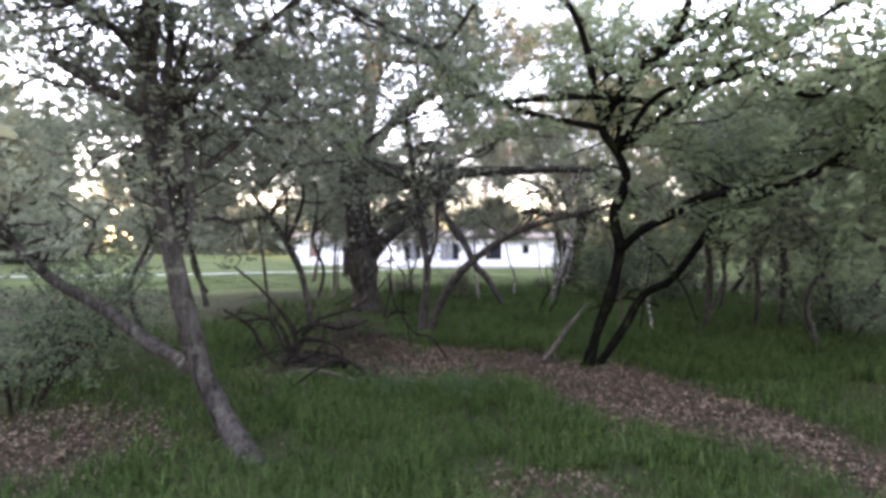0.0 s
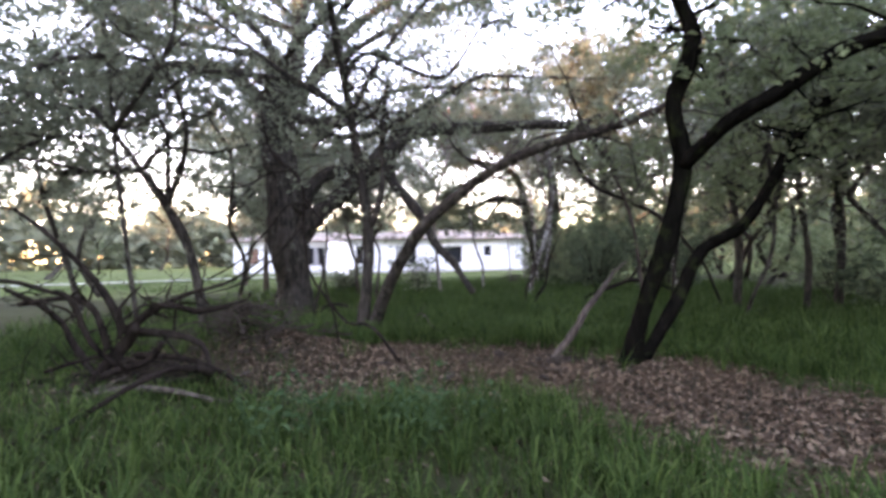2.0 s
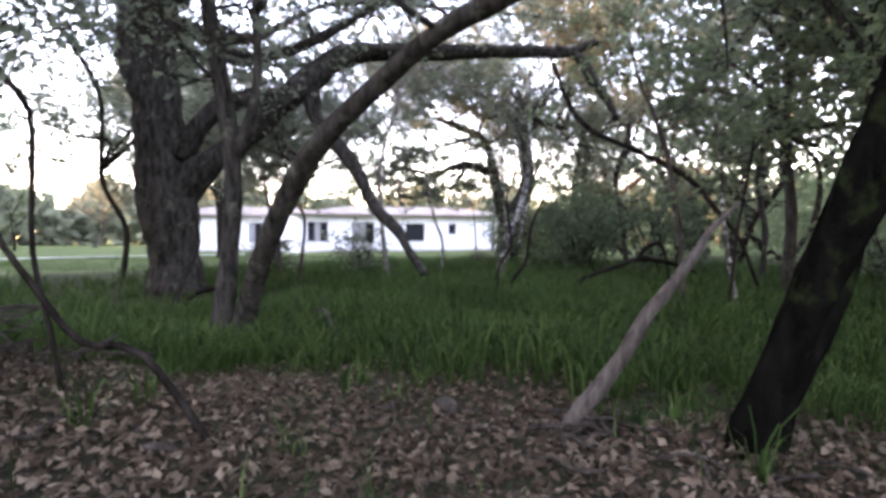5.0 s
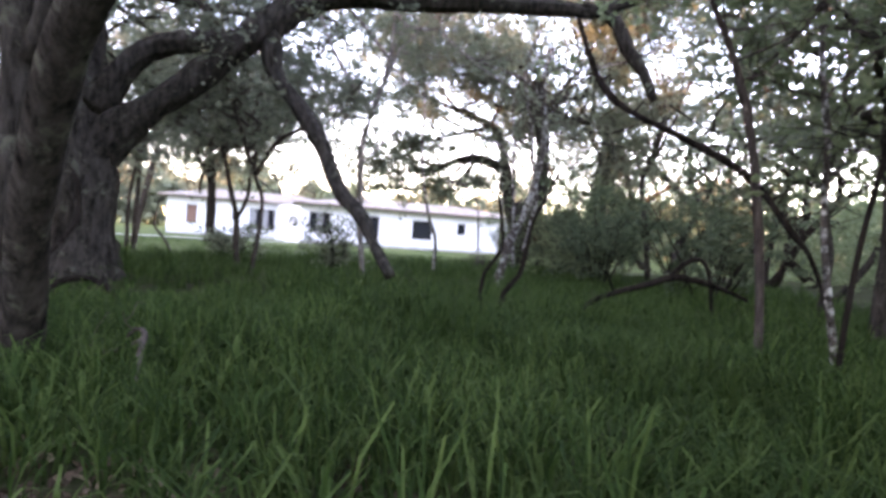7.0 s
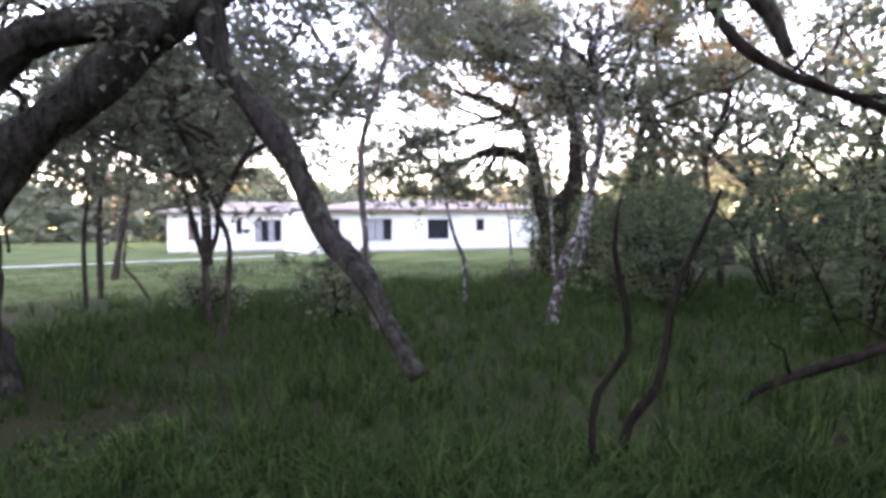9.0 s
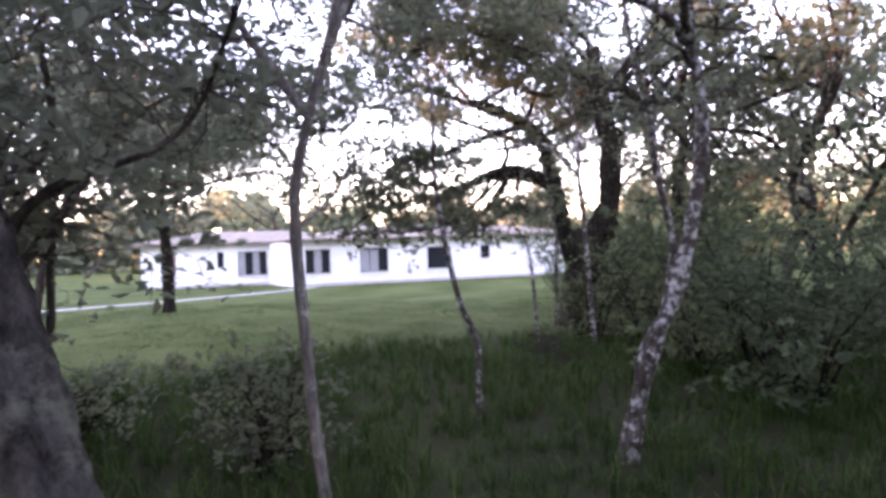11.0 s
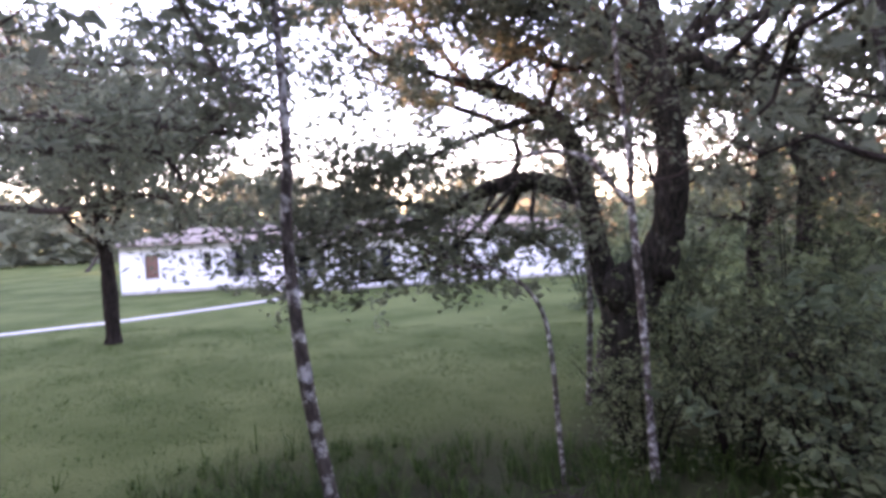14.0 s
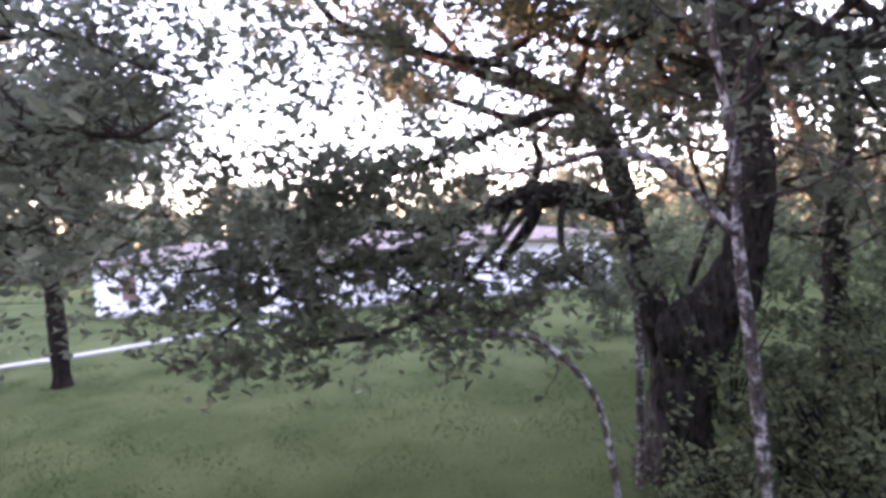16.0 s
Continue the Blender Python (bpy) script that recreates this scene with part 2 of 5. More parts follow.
def spray(stems, g, twigs, length, start=0.35, lift=0.25, droop=0.0, leaf_every=0.03, clump=0.1, sub=4, min_z=0.8):
    """Side branches that grow from the stems, with finer twigs, and the places of their leaves."""
    weights = np.array([sum(np.linalg.norm(np.diff(s[:, :3], axis=0), axis=1)) for s in stems])
    weights = weights / weights.sum()
    tubes, spots = [], []
    for _ in range(twigs):
        s = stems[g.choice(len(stems), p=weights)]
        u = start + (1 - start) * g.random() ** 0.8
        p0 = s[min(len(s) - 1, int(u * (len(s) - 1)))]
        az = g.uniform(0, 2 * np.pi)
        d = np.array([np.cos(az), np.sin(az), lift + g.normal(0, 0.35)])
        d /= np.linalg.norm(d)
        L = length * g.uniform(0.45, 1.25)
        n = max(4, int(L / 0.24))
        pos, rows = p0[:3].copy(), []
        r0 = min(p0[3] * 0.55, 0.012 + 0.012 * L)
        for k in range(n + 1):
            rows.append((*pos, max(0.003, r0 * (1 - 0.85 * k / n))))
            d = d + g.normal(0, 0.34, 3) + (0, 0, -droop * k / n * 0.3)
            d /= np.linalg.norm(d)
            pos = pos + d * L / n
        rows = np.array(rows)
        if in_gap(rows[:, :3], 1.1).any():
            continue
        if rows[:, 2].min() < min_z:
            rows = rows[rows[:, 2] >= min_z]
            if len(rows) < 3:
                continue
        tubes.append(rows)
        for _ in range(sub):
            k = g.integers(len(rows) // 3, len(rows))
            e = g.normal(0, 1, 3) + d * 0.8 + (0, 0, 0.15 - droop)
            e /= np.linalg.norm(e)
            l2 = L * g.uniform(0.2, 0.5)
            m = 5
            q = rows[k, :3] + np.linspace(0, 1, m)[:, None] * e * l2 + np.cumsum(g.normal(0, 0.12 * l2, (m, 3)) * (np.arange(m) > 0)[:, None], 0)
            tubes.append(np.c_[q, np.linspace(max(0.004, rows[k, 3] * 0.5), 0.0025, m)])
            cnt = max(6, int(1.4 * l2 / leaf_every))
            tuft = q[g.integers(2, m, max(1, cnt // 11))] + g.normal(0, 0.05, (max(1, cnt // 11), 3))
            at = tuft[g.integers(len(tuft), size=cnt)]
            spots.append(at + g.normal(0, 0.75 * clump * g.uniform(0.6, 1.25), (cnt, 3)) * (1, 1, 0.7))
        cnt = max(3, int(L * 0.3 / leaf_every))
        t = (0.35 + 0.65 * g.random(cnt)) * (len(rows) - 1)
        i0 = np.minimum(t.astype(int), len(rows) - 2)
        f = (t - i0)[:, None]
        spots.append(rows[i0, :3] * (1 - f) + rows[i0 + 1, :3] * f + g.normal(0, clump, (cnt, 3)))
    spots = np.vstack(spots) if spots else np.zeros((0, 3))
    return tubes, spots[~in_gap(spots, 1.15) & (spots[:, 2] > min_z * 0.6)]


def tree(name, label, stems, bark, leaf, seed, twigs=60, length=1.4, leaf_size=0.07, category="tree", group="", sides=12, rough=0.12,
         flare=0.15, ground=True, canopy=None, leaf_share=0.5, bare=0, clear=0.0, tops=(0,), **kw):
    """A tree from a few limbs (name, rows of x, y, z, radius); its twigs and leaves grow from them."""
    g = np.random.default_rng(seed)
    stems = [(n, [(x, y, z, r * 0.86) for x, y, z, r in p]) for n, p in stems]
    if canopy:
        n, reach, z0, z1, rad = canopy
        top = [p for i in tops for p in stems[i][1] if p[2] > z0 - 0.8] or [stems[0][1][-1]]
        for k in range(n):
            b = top[g.integers(len(top))]
            a = 2 * np.pi * (k + g.uniform(-0.35, 0.35)) / n
            l = reach * g.uniform(0.6, 1.1)
            h = g.uniform(z0, z1)
            pts = []
            for u in (0, 0.25, 0.5, 0.75, 1):
                w = g.normal(0, 0.09 * l, 3) * (u > 0)
                pts.append((b[0] + np.cos(a) * l * u + w[0], b[1] + np.sin(a) * l * u + w[1], b[2] + (h - b[2]) * u**0.7 + w[2] * 0.6, max(0.015, rad * (1 - 0.85 * u))))
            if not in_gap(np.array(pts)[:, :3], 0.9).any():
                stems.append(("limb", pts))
    base = list(stems[0][1][0])
    if ground and base[2] > -0.1:
        nxt = stems[0][1][1]
        k = (base[2] + 0.12) / max(0.2, nxt[2] - base[2])
        foot = (base[0] - 0.5 * k * (nxt[0] - base[0]), base[1], -0.12, base[3] * 1.1)
        stems[0] = (stems[0][0], [foot] + list(stems[0][1]))
    root = new(name)
    root.location = (stems[0][1][0][0], stems[0][1][0][1], 0)
    inv = Matrix.Translation(-root.location)
    tagged(root, label, category, group)
    paths = []
    for i, (pn, pts) in enumerate(stems):
        me, path = tube_mesh(pn, pts, bark, max(6, int(sides * min(1, 0.5 + pts[0][3] * 3))), rough, 0.1 if pts[0][3] < 0.2 else 0.14, flare if i == 0 else 0, seed + i)
        me.transform(inv)
        child(pn, me, root)
        paths.append(path)
    if twigs:
        tubes, spots = spray(paths[bare:], g, int(twigs * 0.6), length, **kw)
        if clear:      # no leaves right against the heavy bare limbs
            for p in np.vstack([q[::4, :3] for q in paths[:bare]]):
                spots = spots[((spots - p) ** 2).sum(1) > clear**2]
        if tubes:
            me = many_tubes("twig_spray", tubes, BARK_BROWN if bark == BARK_PALE else bark, 3)
            me.transform(inv)
            child("twig_spray", me, root, kind="stuff")
        if leaf and len(spots):
            if leaf_share < 1:
                spots = spots[g.random(len(spots)) < leaf_share]
            me = leaves_mesh("crown", spots, leaf_size * 1.3, leaf, g)
            me.transform(inv)
            child("crown", me, root, kind="stuff")
    return root


def box(bm, x0, x1, y0, y1, z0, z1):
    vs = [bm.verts.new(p) for p in ((x0, y0, z0), (x1, y0, z0), (x1, y1, z0), (x0, y1, z0), (x0, y0, z1), (x1, y0, z1), (x1, y1, z1), (x0, y1, z1))]
    for f in ((0, 3, 2, 1), (4, 5, 6, 7), (0, 1, 5, 4), (1, 2, 6, 5), (2, 3, 7, 6), (3, 0, 4, 7)):
        bm.faces.new([vs[i] for i in f])


# ---- ground ----
def litter_zone(x, y):
    """1 where dead leaves cover the soil."""
    far = 9.95 - 0.45 * np.maximum(0, x - 12.8) - 1.6 * np.maximum(0, x - 14.1) + 0.28 * np.sin(x * 1.3) + 0.15 * np.sin(x * 4.1 + 1)
    near = 7.75 - 1.05 * np.maximum(0, x - 12.2) + 0.35 * np.sin(x * 2.1 + 2)
    a = 1 / (1 + np.exp(-(far - y) * 5)) * 1 / (1 + np.exp(-(y - near) * 5))
    side = 1 / (1 + np.exp(-(x - 8.2) * 3)) * 1 / (1 + np.exp(-(19 - x) * 2))
    patches = sum(w * np.exp(-(((x - cx) / rx) ** 2 + ((y - cy) / ry) ** 2) ** 2) for cx, cy, rx, ry, w in ((7.4, 4.0, 1.4, 1.2, 0.9), (12.6, 4.0, 0.8, 0.6, 0.6)))
    return np.maximum(a * side, patches)


def lawn_zone(x, y):
    """1 on the mown lawn, 0 in the long grass under the trees."""
    edge = np.where(x > 5, 23.5 + 0.6 * (x - 5), 23.5 - 0.6 * (5 - x).clip(0, 6)) + 0.6 * np.sin(x * 0.9) + 0.3 * np.sin(x * 2.3 + 1)
    return 1 / (1 + np.exp(-(y - edge) * 2.5))


def height(x, y):
    mound = 0.3 * np.exp(-((x - 9.0) / 1.1) ** 2 - ((y - 9.5) / 0.75) ** 2)      # old leaves heaped in front of the big oak
    return 0.05 * np.sin(x * 0.55 + 1) * np.cos(y * 0.5) + 0.025 * np.sin(x * 1.7) * np.sin(y * 1.9 + 0.6) + mound


def make_ground():
    xs = np.unique(np.r_[np.linspace(-900, -40, 12), np.linspace(-40, 60, 201), np.linspace(60, 900, 12)])
    ys = np.unique(np.r_[np.linspace(-900, -30, 12), np.linspace(-30, 80, 221), np.linspace(80, 900, 12)])
    X, Y = np.meshgrid(xs, ys, indexing="ij")
    Z = height(X, Y) * (1 / (1 + ((Y - 20) / 45) ** 8)) * (1 / (1 + ((X - 8) / 40) ** 8))
    Z = Z * (1 - 0.8 * lawn_zone(X, Y))
    n, m = X.shape
    i, j = np.meshgrid(np.arange(n - 1), np.arange(m - 1), indexing="ij")
    q = np.stack([i * m + j, (i + 1) * m + j, (i + 1) * m + j + 1, i * m + j + 1], -1).reshape(-1, 4)
    me = raw_mesh("ground", np.stack([X, Y, Z], -1), q, 4, GROUND, True)
    # long grass gets most of the dark soil tone too, as painted shade among blades
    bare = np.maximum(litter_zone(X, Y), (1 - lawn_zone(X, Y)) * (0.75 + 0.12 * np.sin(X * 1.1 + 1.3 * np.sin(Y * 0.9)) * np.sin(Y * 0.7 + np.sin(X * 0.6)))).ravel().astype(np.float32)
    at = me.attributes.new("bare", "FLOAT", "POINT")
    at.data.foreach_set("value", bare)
    return tagged(new("ground", me), "grassy ground with bare leaf-strewn soil, toned dark as shade under long grass", "ground", kind="structure")


ground = make_ground()


# ---- house ----
def wall_mesh(name, x0, x1, y, z0, z1, openings, thick, parent, material=None):
    xs = sorted({x0, x1, *(v for o in openings for v in o[:2])})
    zs = sorted({z0, z1, *(v for o in openings for v in o[2:])})
    solid = lambda i, k: 0 <= i < len(xs) - 1 and 0 <= k < len(zs) - 1 and not any(o[0] <= (xs[i] + xs[i + 1]) / 2 <= o[1] and o[2] <= (zs[k] + zs[k + 1]) / 2 <= o[3] for o in openings)
    bm = bmesh.new()
    for i in range(len(xs) - 1):
        for k in range(len(zs) - 1):
            if not solid(i, k):
                continue
            a, b, c, d = xs[i], xs[i + 1], zs[k], zs[k + 1]
            quads = [((a, y, c), (b, y, c), (b, y, d), (a, y, d)), ((a, y + thick, c), (a, y + thick, d), (b, y + thick, d), (b, y + thick, c))]
            if not solid(i - 1, k):
                quads.append(((a, y, c), (a, y, d), (a, y + thick, d), (a, y + thick, c)))
            if not solid(i + 1, k):
                quads.append(((b, y, c), (b, y + thick, c), (b, y + thick, d), (b, y, d)))
            if not solid(i, k - 1):
                quads.append(((a, y, c), (a, y + thick, c), (b, y + thick, c), (b, y, c)))
            if not solid(i, k + 1):
                quads.append(((a, y, d), (b, y, d), (b, y + thick, d), (a, y + thick, d)))
            for q in quads:
                bm.faces.new([bm.verts.new(p) for p in q])
    bmesh.ops.remove_doubles(bm, verts=bm.verts, dist=0.0005)
    return part(name, bm, material or PLASTER, parent)


def window(parent, x0, x1, z0, z1, y, panes, cover):
    """A window set into the wall: frame, panes, what hangs behind them, and a sill."""
    t, d0 = 0.05, y + 0.09
    lights = [(x0 + (x1 - x0 - t) * k / panes + t, x0 + (x1 - x0 - t) * (k + 1) / panes, z0 + t, z1 - t) for k in range(panes)]
    w = wall_mesh("window", x0 + 0.002, x1 - 0.002, d0, z0 + 0.002, z1 - 0.002, lights, 0.06, parent, FRAME_DARK)
    for k in range(panes):
        a = x0 + (x1 - x0 - t) * k / panes + t
        b = x0 + (x1 - x0 - t) * (k + 1) / panes
        bm = bmesh.new()
        box(bm, a + 0.002, b - 0.002, d0 + 0.02, d0 + 0.028, z0 + t + 0.002, z1 - t - 0.002)
        part("pane", bm, cover[k % len(cover)], w)
    bm = bmesh.new()
    box(bm, x0 - 0.08, x1 + 0.08, y - 0.07, y + 0.088, z0 - 0.07, z0 - 0.002)
    part("window_sill", bm, SILL, w)


def hip_roof(name, x0, x1, y0, y1, z, rise, parent):
    bm = bmesh.new()
    half = (y1 - y0) / 2
    e = [bm.verts.new(p) for p in ((x0, y0, z), (x1, y0, z), (x1, y1, z), (x0, y1, z))]
    f = [bm.verts.new((v.co.x, v.co.y, z + 0.14)) for v in e]
    r = [bm.verts.new((x0 + half, (y0 + y1) / 2, z + rise)), bm.verts.new((x1 - half, (y0 + y1) / 2, z + rise))]
    bm.faces.new(e[::-1])
    for i in range(4):
        bm.faces.new((e[i], e[(i + 1) % 4], f[(i + 1) % 4], f[i]))
    bm.faces.new((f[0], f[1], r[1], r[0]))
    bm.faces.new((f[2], f[3], r[0], r[1]))
    bm.faces.new((f[1], f[2], r[1]))
    bm.faces.new((f[3], f[0], r[0]))
    return part(name, bm, ROOF, parent)


def make_house():
    """Two wings in the house's own axes, turned a little away from the wood; a slanted bay joins them."""
    h = new("house")
    h.matrix_basis = Matrix.Translation((0, 45, 0)) @ Matrix.Rotation(radians(20), 4, "Z")
    tagged(h, "long white single-storey house with a low clay-tiled roof", "house")
    right = [(0.62, 2.05, 0.76, 2.18), (3.82, 5.5, 0.72, 2.18), (7.95, 9.45, 0.76, 2.12), (11.42, 12.05, 1.3, 2.12)]
    left = [(-7.93, -7.22, 0.84, 2.16), (-4.82, -4.42, 1.22, 2.2), (-3.58, -1.8, 0.66, 2.2)]
    wall_mesh("wall", 0.0, 17.6, 0, -0.3, 2.66, right, 0.25, h)
    wall_mesh("wall", -9.2, -1.65, 4.2, -0.3, 2.66, left, 0.25, h)
    for x, y0, y1 in ((0.25, 0.252, 9), (17.35, 0.252, 9), (-9.2, 4.452, 10.5)):
        bm = bmesh.new()
        box(bm, x, x + 0.25, y0, y1, -0.3, 2.66)
        part("wall", bm, PLASTER, h)
    bm = bmesh.new()
    box(bm, 0.5, 17.35, 8.75, 9.0, -0.3, 2.66)
    part("wall", bm, PLASTER, h)
    bm = bmesh.new()
    box(bm, -8.95, 0.24, 10.25, 10.5, -0.3, 2.66)
    part("wall", bm, PLASTER, h)
    # the slanted bay between the two wings
    bm = bmesh.new()
    foot = ((-0.002, 0.01), (0.24, 0.26), (-1.4, 4.44), (-1.648, 4.2))
    lo, hi = [[bm.verts.new((x, y, z)) for x, y in foot] for z in (-0.3, 2.655)]
    for i in range(4):
        bm.faces.new((lo[i], lo[(i + 1) % 4], hi[(i + 1) % 4], hi[i]))
    bm.faces.new(hi)
    bm.faces.new(lo[::-1])
    bmesh.ops.recalc_face_normals(bm, faces=bm.faces)
    part("wall", bm, PLASTER, h)
    # a low plinth, darker than the wall, runs along both fronts
    for x0, x1, y in ((0.02, 17.58, 0), (-9.18, -1.7, 4.2)):
        bm = bmesh.new()
        box(bm, x0, x1, y - 0.03, y - 0.003, -0.3, 0.16)
        part("plinth", bm, PLINTH, h, "low mottled grey plinth")
    for o, n, cov in zip(right, (3, 3, 1, 1), ((GLASS, CURTAIN, GLASS), (CURTAIN, CURTAIN, GLASS), (GLASS,), (GLASS,))):
        window(h, *o, 0, n, cov)
    for o, n, cov in zip(left, (1, 1, 4), ((SHUTTER,), (GLASS,), (CURTAIN, GLASS, CURTAIN, GLASS))):
        window(h, *o, 4.2, n, cov)
    hip_roof("roof", -0.55, 18.1, -0.55, 9.5, 2.664, 1.0, h)
    hip_roof("roof", -9.75, 3.5, 3.65, 11.0, 2.668, 0.95, h)
    return h


make_house()

# ---- trees of the clearing ----
tree("live_oak", "huge old live oak with grey furrowed trunk and low arching limbs",
     [("trunk", [(7, 15.8, -0.4, 0.496), (6.93, 15.8, 0.75, 0.432), (6.82, 15.8, 1.59, 0.526), (6.71, 15.8, 2.56, 0.45), (6.67, 15.8, 3.76, 0.36), (6.75, 15.8, 4.83, 0.29), (7.01, 15.8, 5.66, 0.225), (7.16, 15.8, 6.83, 0.19), (6.94, 15.8, 8.5, 0.147)]), ("limb", [(6.69, 15.8, 1.28, 0.394), (7.24, 15.9, 2.08, 0.305), (8.15, 16.1, 2.86, 0.235), (9.12, 16.4, 3.86, 0.22), (9.81, 16.8, 4.48, 0.197), (11.26, 17, 4.57, 0.167), (13.37, 17.2, 4.63, 0.139), (13.98, 17.2, 4.59, 0.117), (14.65, 17.2, 4.81, 0.081)]), ("limb", [(7.04, 15.8, 2.4, 0.225), (7.38, 15.8, 2.92, 0.188), (7.74, 15.9, 3.29, 0.168), (8.25, 16, 3.43, 0.147), (8.72, 16.2, 3.56, 0.143), (9.21, 16.4, 3.87, 0.147)]), ("limb", [(9.21, 16.4, 3.78, 0.13), (9.31, 16.4, 3.17, 0.13), (9.74, 16.3, 2.67, 0.117), (10.1, 16.2, 2.18, 0.115), (10.47, 16.05, 1.5, 0.124), (10.87, 15.8, 1.12, 0.109), (11.13, 15.6, 0.72, 0.095), (11.38, 15.4, 0.39, 0.082)]), ("limb", [(13.8, 17.2, 4.67, 0.117), (14.29, 17.2, 4.49, 0.103), (14.56, 17.2, 4.02, 0.103), (14.82, 17.2, 3.68, 0.094), (15.01, 17.2, 3.26, 0.067)]), ("limb", [(6.23, 15.8, 5.07, 0.271), (5.27, 15.8, 5.96, 0.214), (4.32, 15.2, 5.9, 0.171), (2.05, 14.4, 5.41, 0.115), (0.39, 13.8, 5.95, 0.073)]), ("limb", [(6.62, 15.8, 4.9, 0.236), (7.02, 15.8, 6.4, 0.189), (7.33, 15.8, 7.75, 0.157), (7.5, 15.8, 9.57, 0.118), (8.12, 15.8, 11.66, 0.079)]), ("limb", [(6.74, 15.74, 2.9, 0.2), (6.6, 15.5, 3.5, 0.24), (6.4, 15.45, 4.28, 0.225), (6.5, 15.5, 4.98, 0.228), (6.7, 15.5, 5.66, 0.193)]),
      ("limb", [(7.1, 15.7, 5.0, 0.16), (8.6, 15.6, 6.8, 0.13), (11.2, 15.4, 7.9, 0.1), (13.6, 15.9, 8.3, 0.07), (16.2, 16.6, 8.0, 0.04)]), ("limb", [(7.1, 15.8, 5.4, 0.14), (9.2, 17.2, 7.4, 0.1), (12.0, 18.2, 8.6, 0.08), (14.8, 19.0, 8.8, 0.04)])],
     BARK_OAK, LEAF_OAK, 11, rough=0.17, bare=5, twigs=1000, length=1.6, leaf_share=0.6, leaf_size=0.085, sides=36, min_z=2.3, start=0.3, lift=0.15, leaf_every=0.022, clump=0.15, flare=0.2, canopy=(12, 8.0, 5.2, 9.5, 0.1))
tree("arching_tree", "slender tree forked at the ground, one stem arching far over",
     [("trunk", [(9.76, 11.45, -0.06, 0.114), (9.87, 11.45, 0.85, 0.107), (9.9, 11.45, 1.72, 0.092), (9.74, 11.45, 2.8, 0.082), (9.63, 11.45, 3.52, 0.071), (9.53, 11.45, 4.1, 0.064), (9.4, 11.45, 5.11, 0.05)]), ("limb", [(9.9, 11.55, -0.05, 0.13), (10.1, 11.35, 0.42, 0.115), (10.32, 11.1, 0.84, 0.105), (10.6, 10.85, 1.27, 0.098), (10.92, 10.6, 1.66, 0.093), (11.4, 10.38, 2.03, 0.087), (11.9, 10.18, 2.36, 0.08), (12.56, 10.03, 2.62, 0.07), (13.1, 9.95, 2.74, 0.06), (13.53, 9.9, 2.84, 0.05), (14.04, 9.78, 3.03, 0.038), (14.6, 9.6, 3.3, 0.02)]), ("limb", [(9.96, 11.45, 1.72, 0.064), (10.14, 11.45, 2.36, 0.05), (10.14, 11.45, 3.22, 0.043), (10.26, 11.45, 4.07, 0.036)])], BARK_OAK, LEAF_OAK, 12, twigs=340, length=1.3, min_z=2.0, start=0.45, sides=14, lift=0.4, rough=0.08, leaf_every=0.025, leaf_share=0.5, canopy=(8, 4.6, 4.2, 8, 0.05))
tree("leaning_tree", "brown-barked tree leaning over the grass with a long side limb",
     [("trunk", [(9.72, 4.15, -0.08, 0.15), (9.46, 4.3, 0.14, 0.138), (9.22, 4.42, 0.36, 0.13), (9.0, 4.38, 0.8, 0.125), (8.88, 4.3, 1.41, 0.12), (8.82, 4.2, 1.94, 0.114), (8.75, 4.1, 2.62, 0.108), (8.74, 4.0, 3.42, 0.1), (8.7, 3.95, 3.92, 0.098), (8.78, 3.9, 4.5, 0.09), (8.7, 3.9, 5.6, 0.07)]), ("limb", [(8.95, 4.36, 0.85, 0.1), (8.3, 4.9, 0.82, 0.095), (7.6, 5.3, 0.9, 0.09), (6.92, 5.31, 1.31, 0.085), (6.33, 5.21, 1.64, 0.08), (5.9, 5.1, 2.05, 0.075), (5.3, 5, 2.6, 0.06)]), ("limb", [(8.82, 4.2, 1.95, 0.05), (9.0, 4.2, 2.5, 0.045), (8.95, 4.2, 3.2, 0.04), (8.85, 4.2, 3.86, 0.033), (9.1, 4.2, 4.6, 0.025)]), ("limb", [(8.74, 4.02, 3.35, 0.06), (9.3, 4.3, 4.0, 0.05), (9.9, 4.6, 4.7, 0.04), (10.6, 5.0, 5.3, 0.025)])], BARK_OAK, LEAF_OAK, 13, twigs=800, length=1.3, min_z=1.9, start=0.35, sides=16, rough=0.12, leaf_every=0.025, canopy=(10, 3.4, 3.2, 6, 0.05))
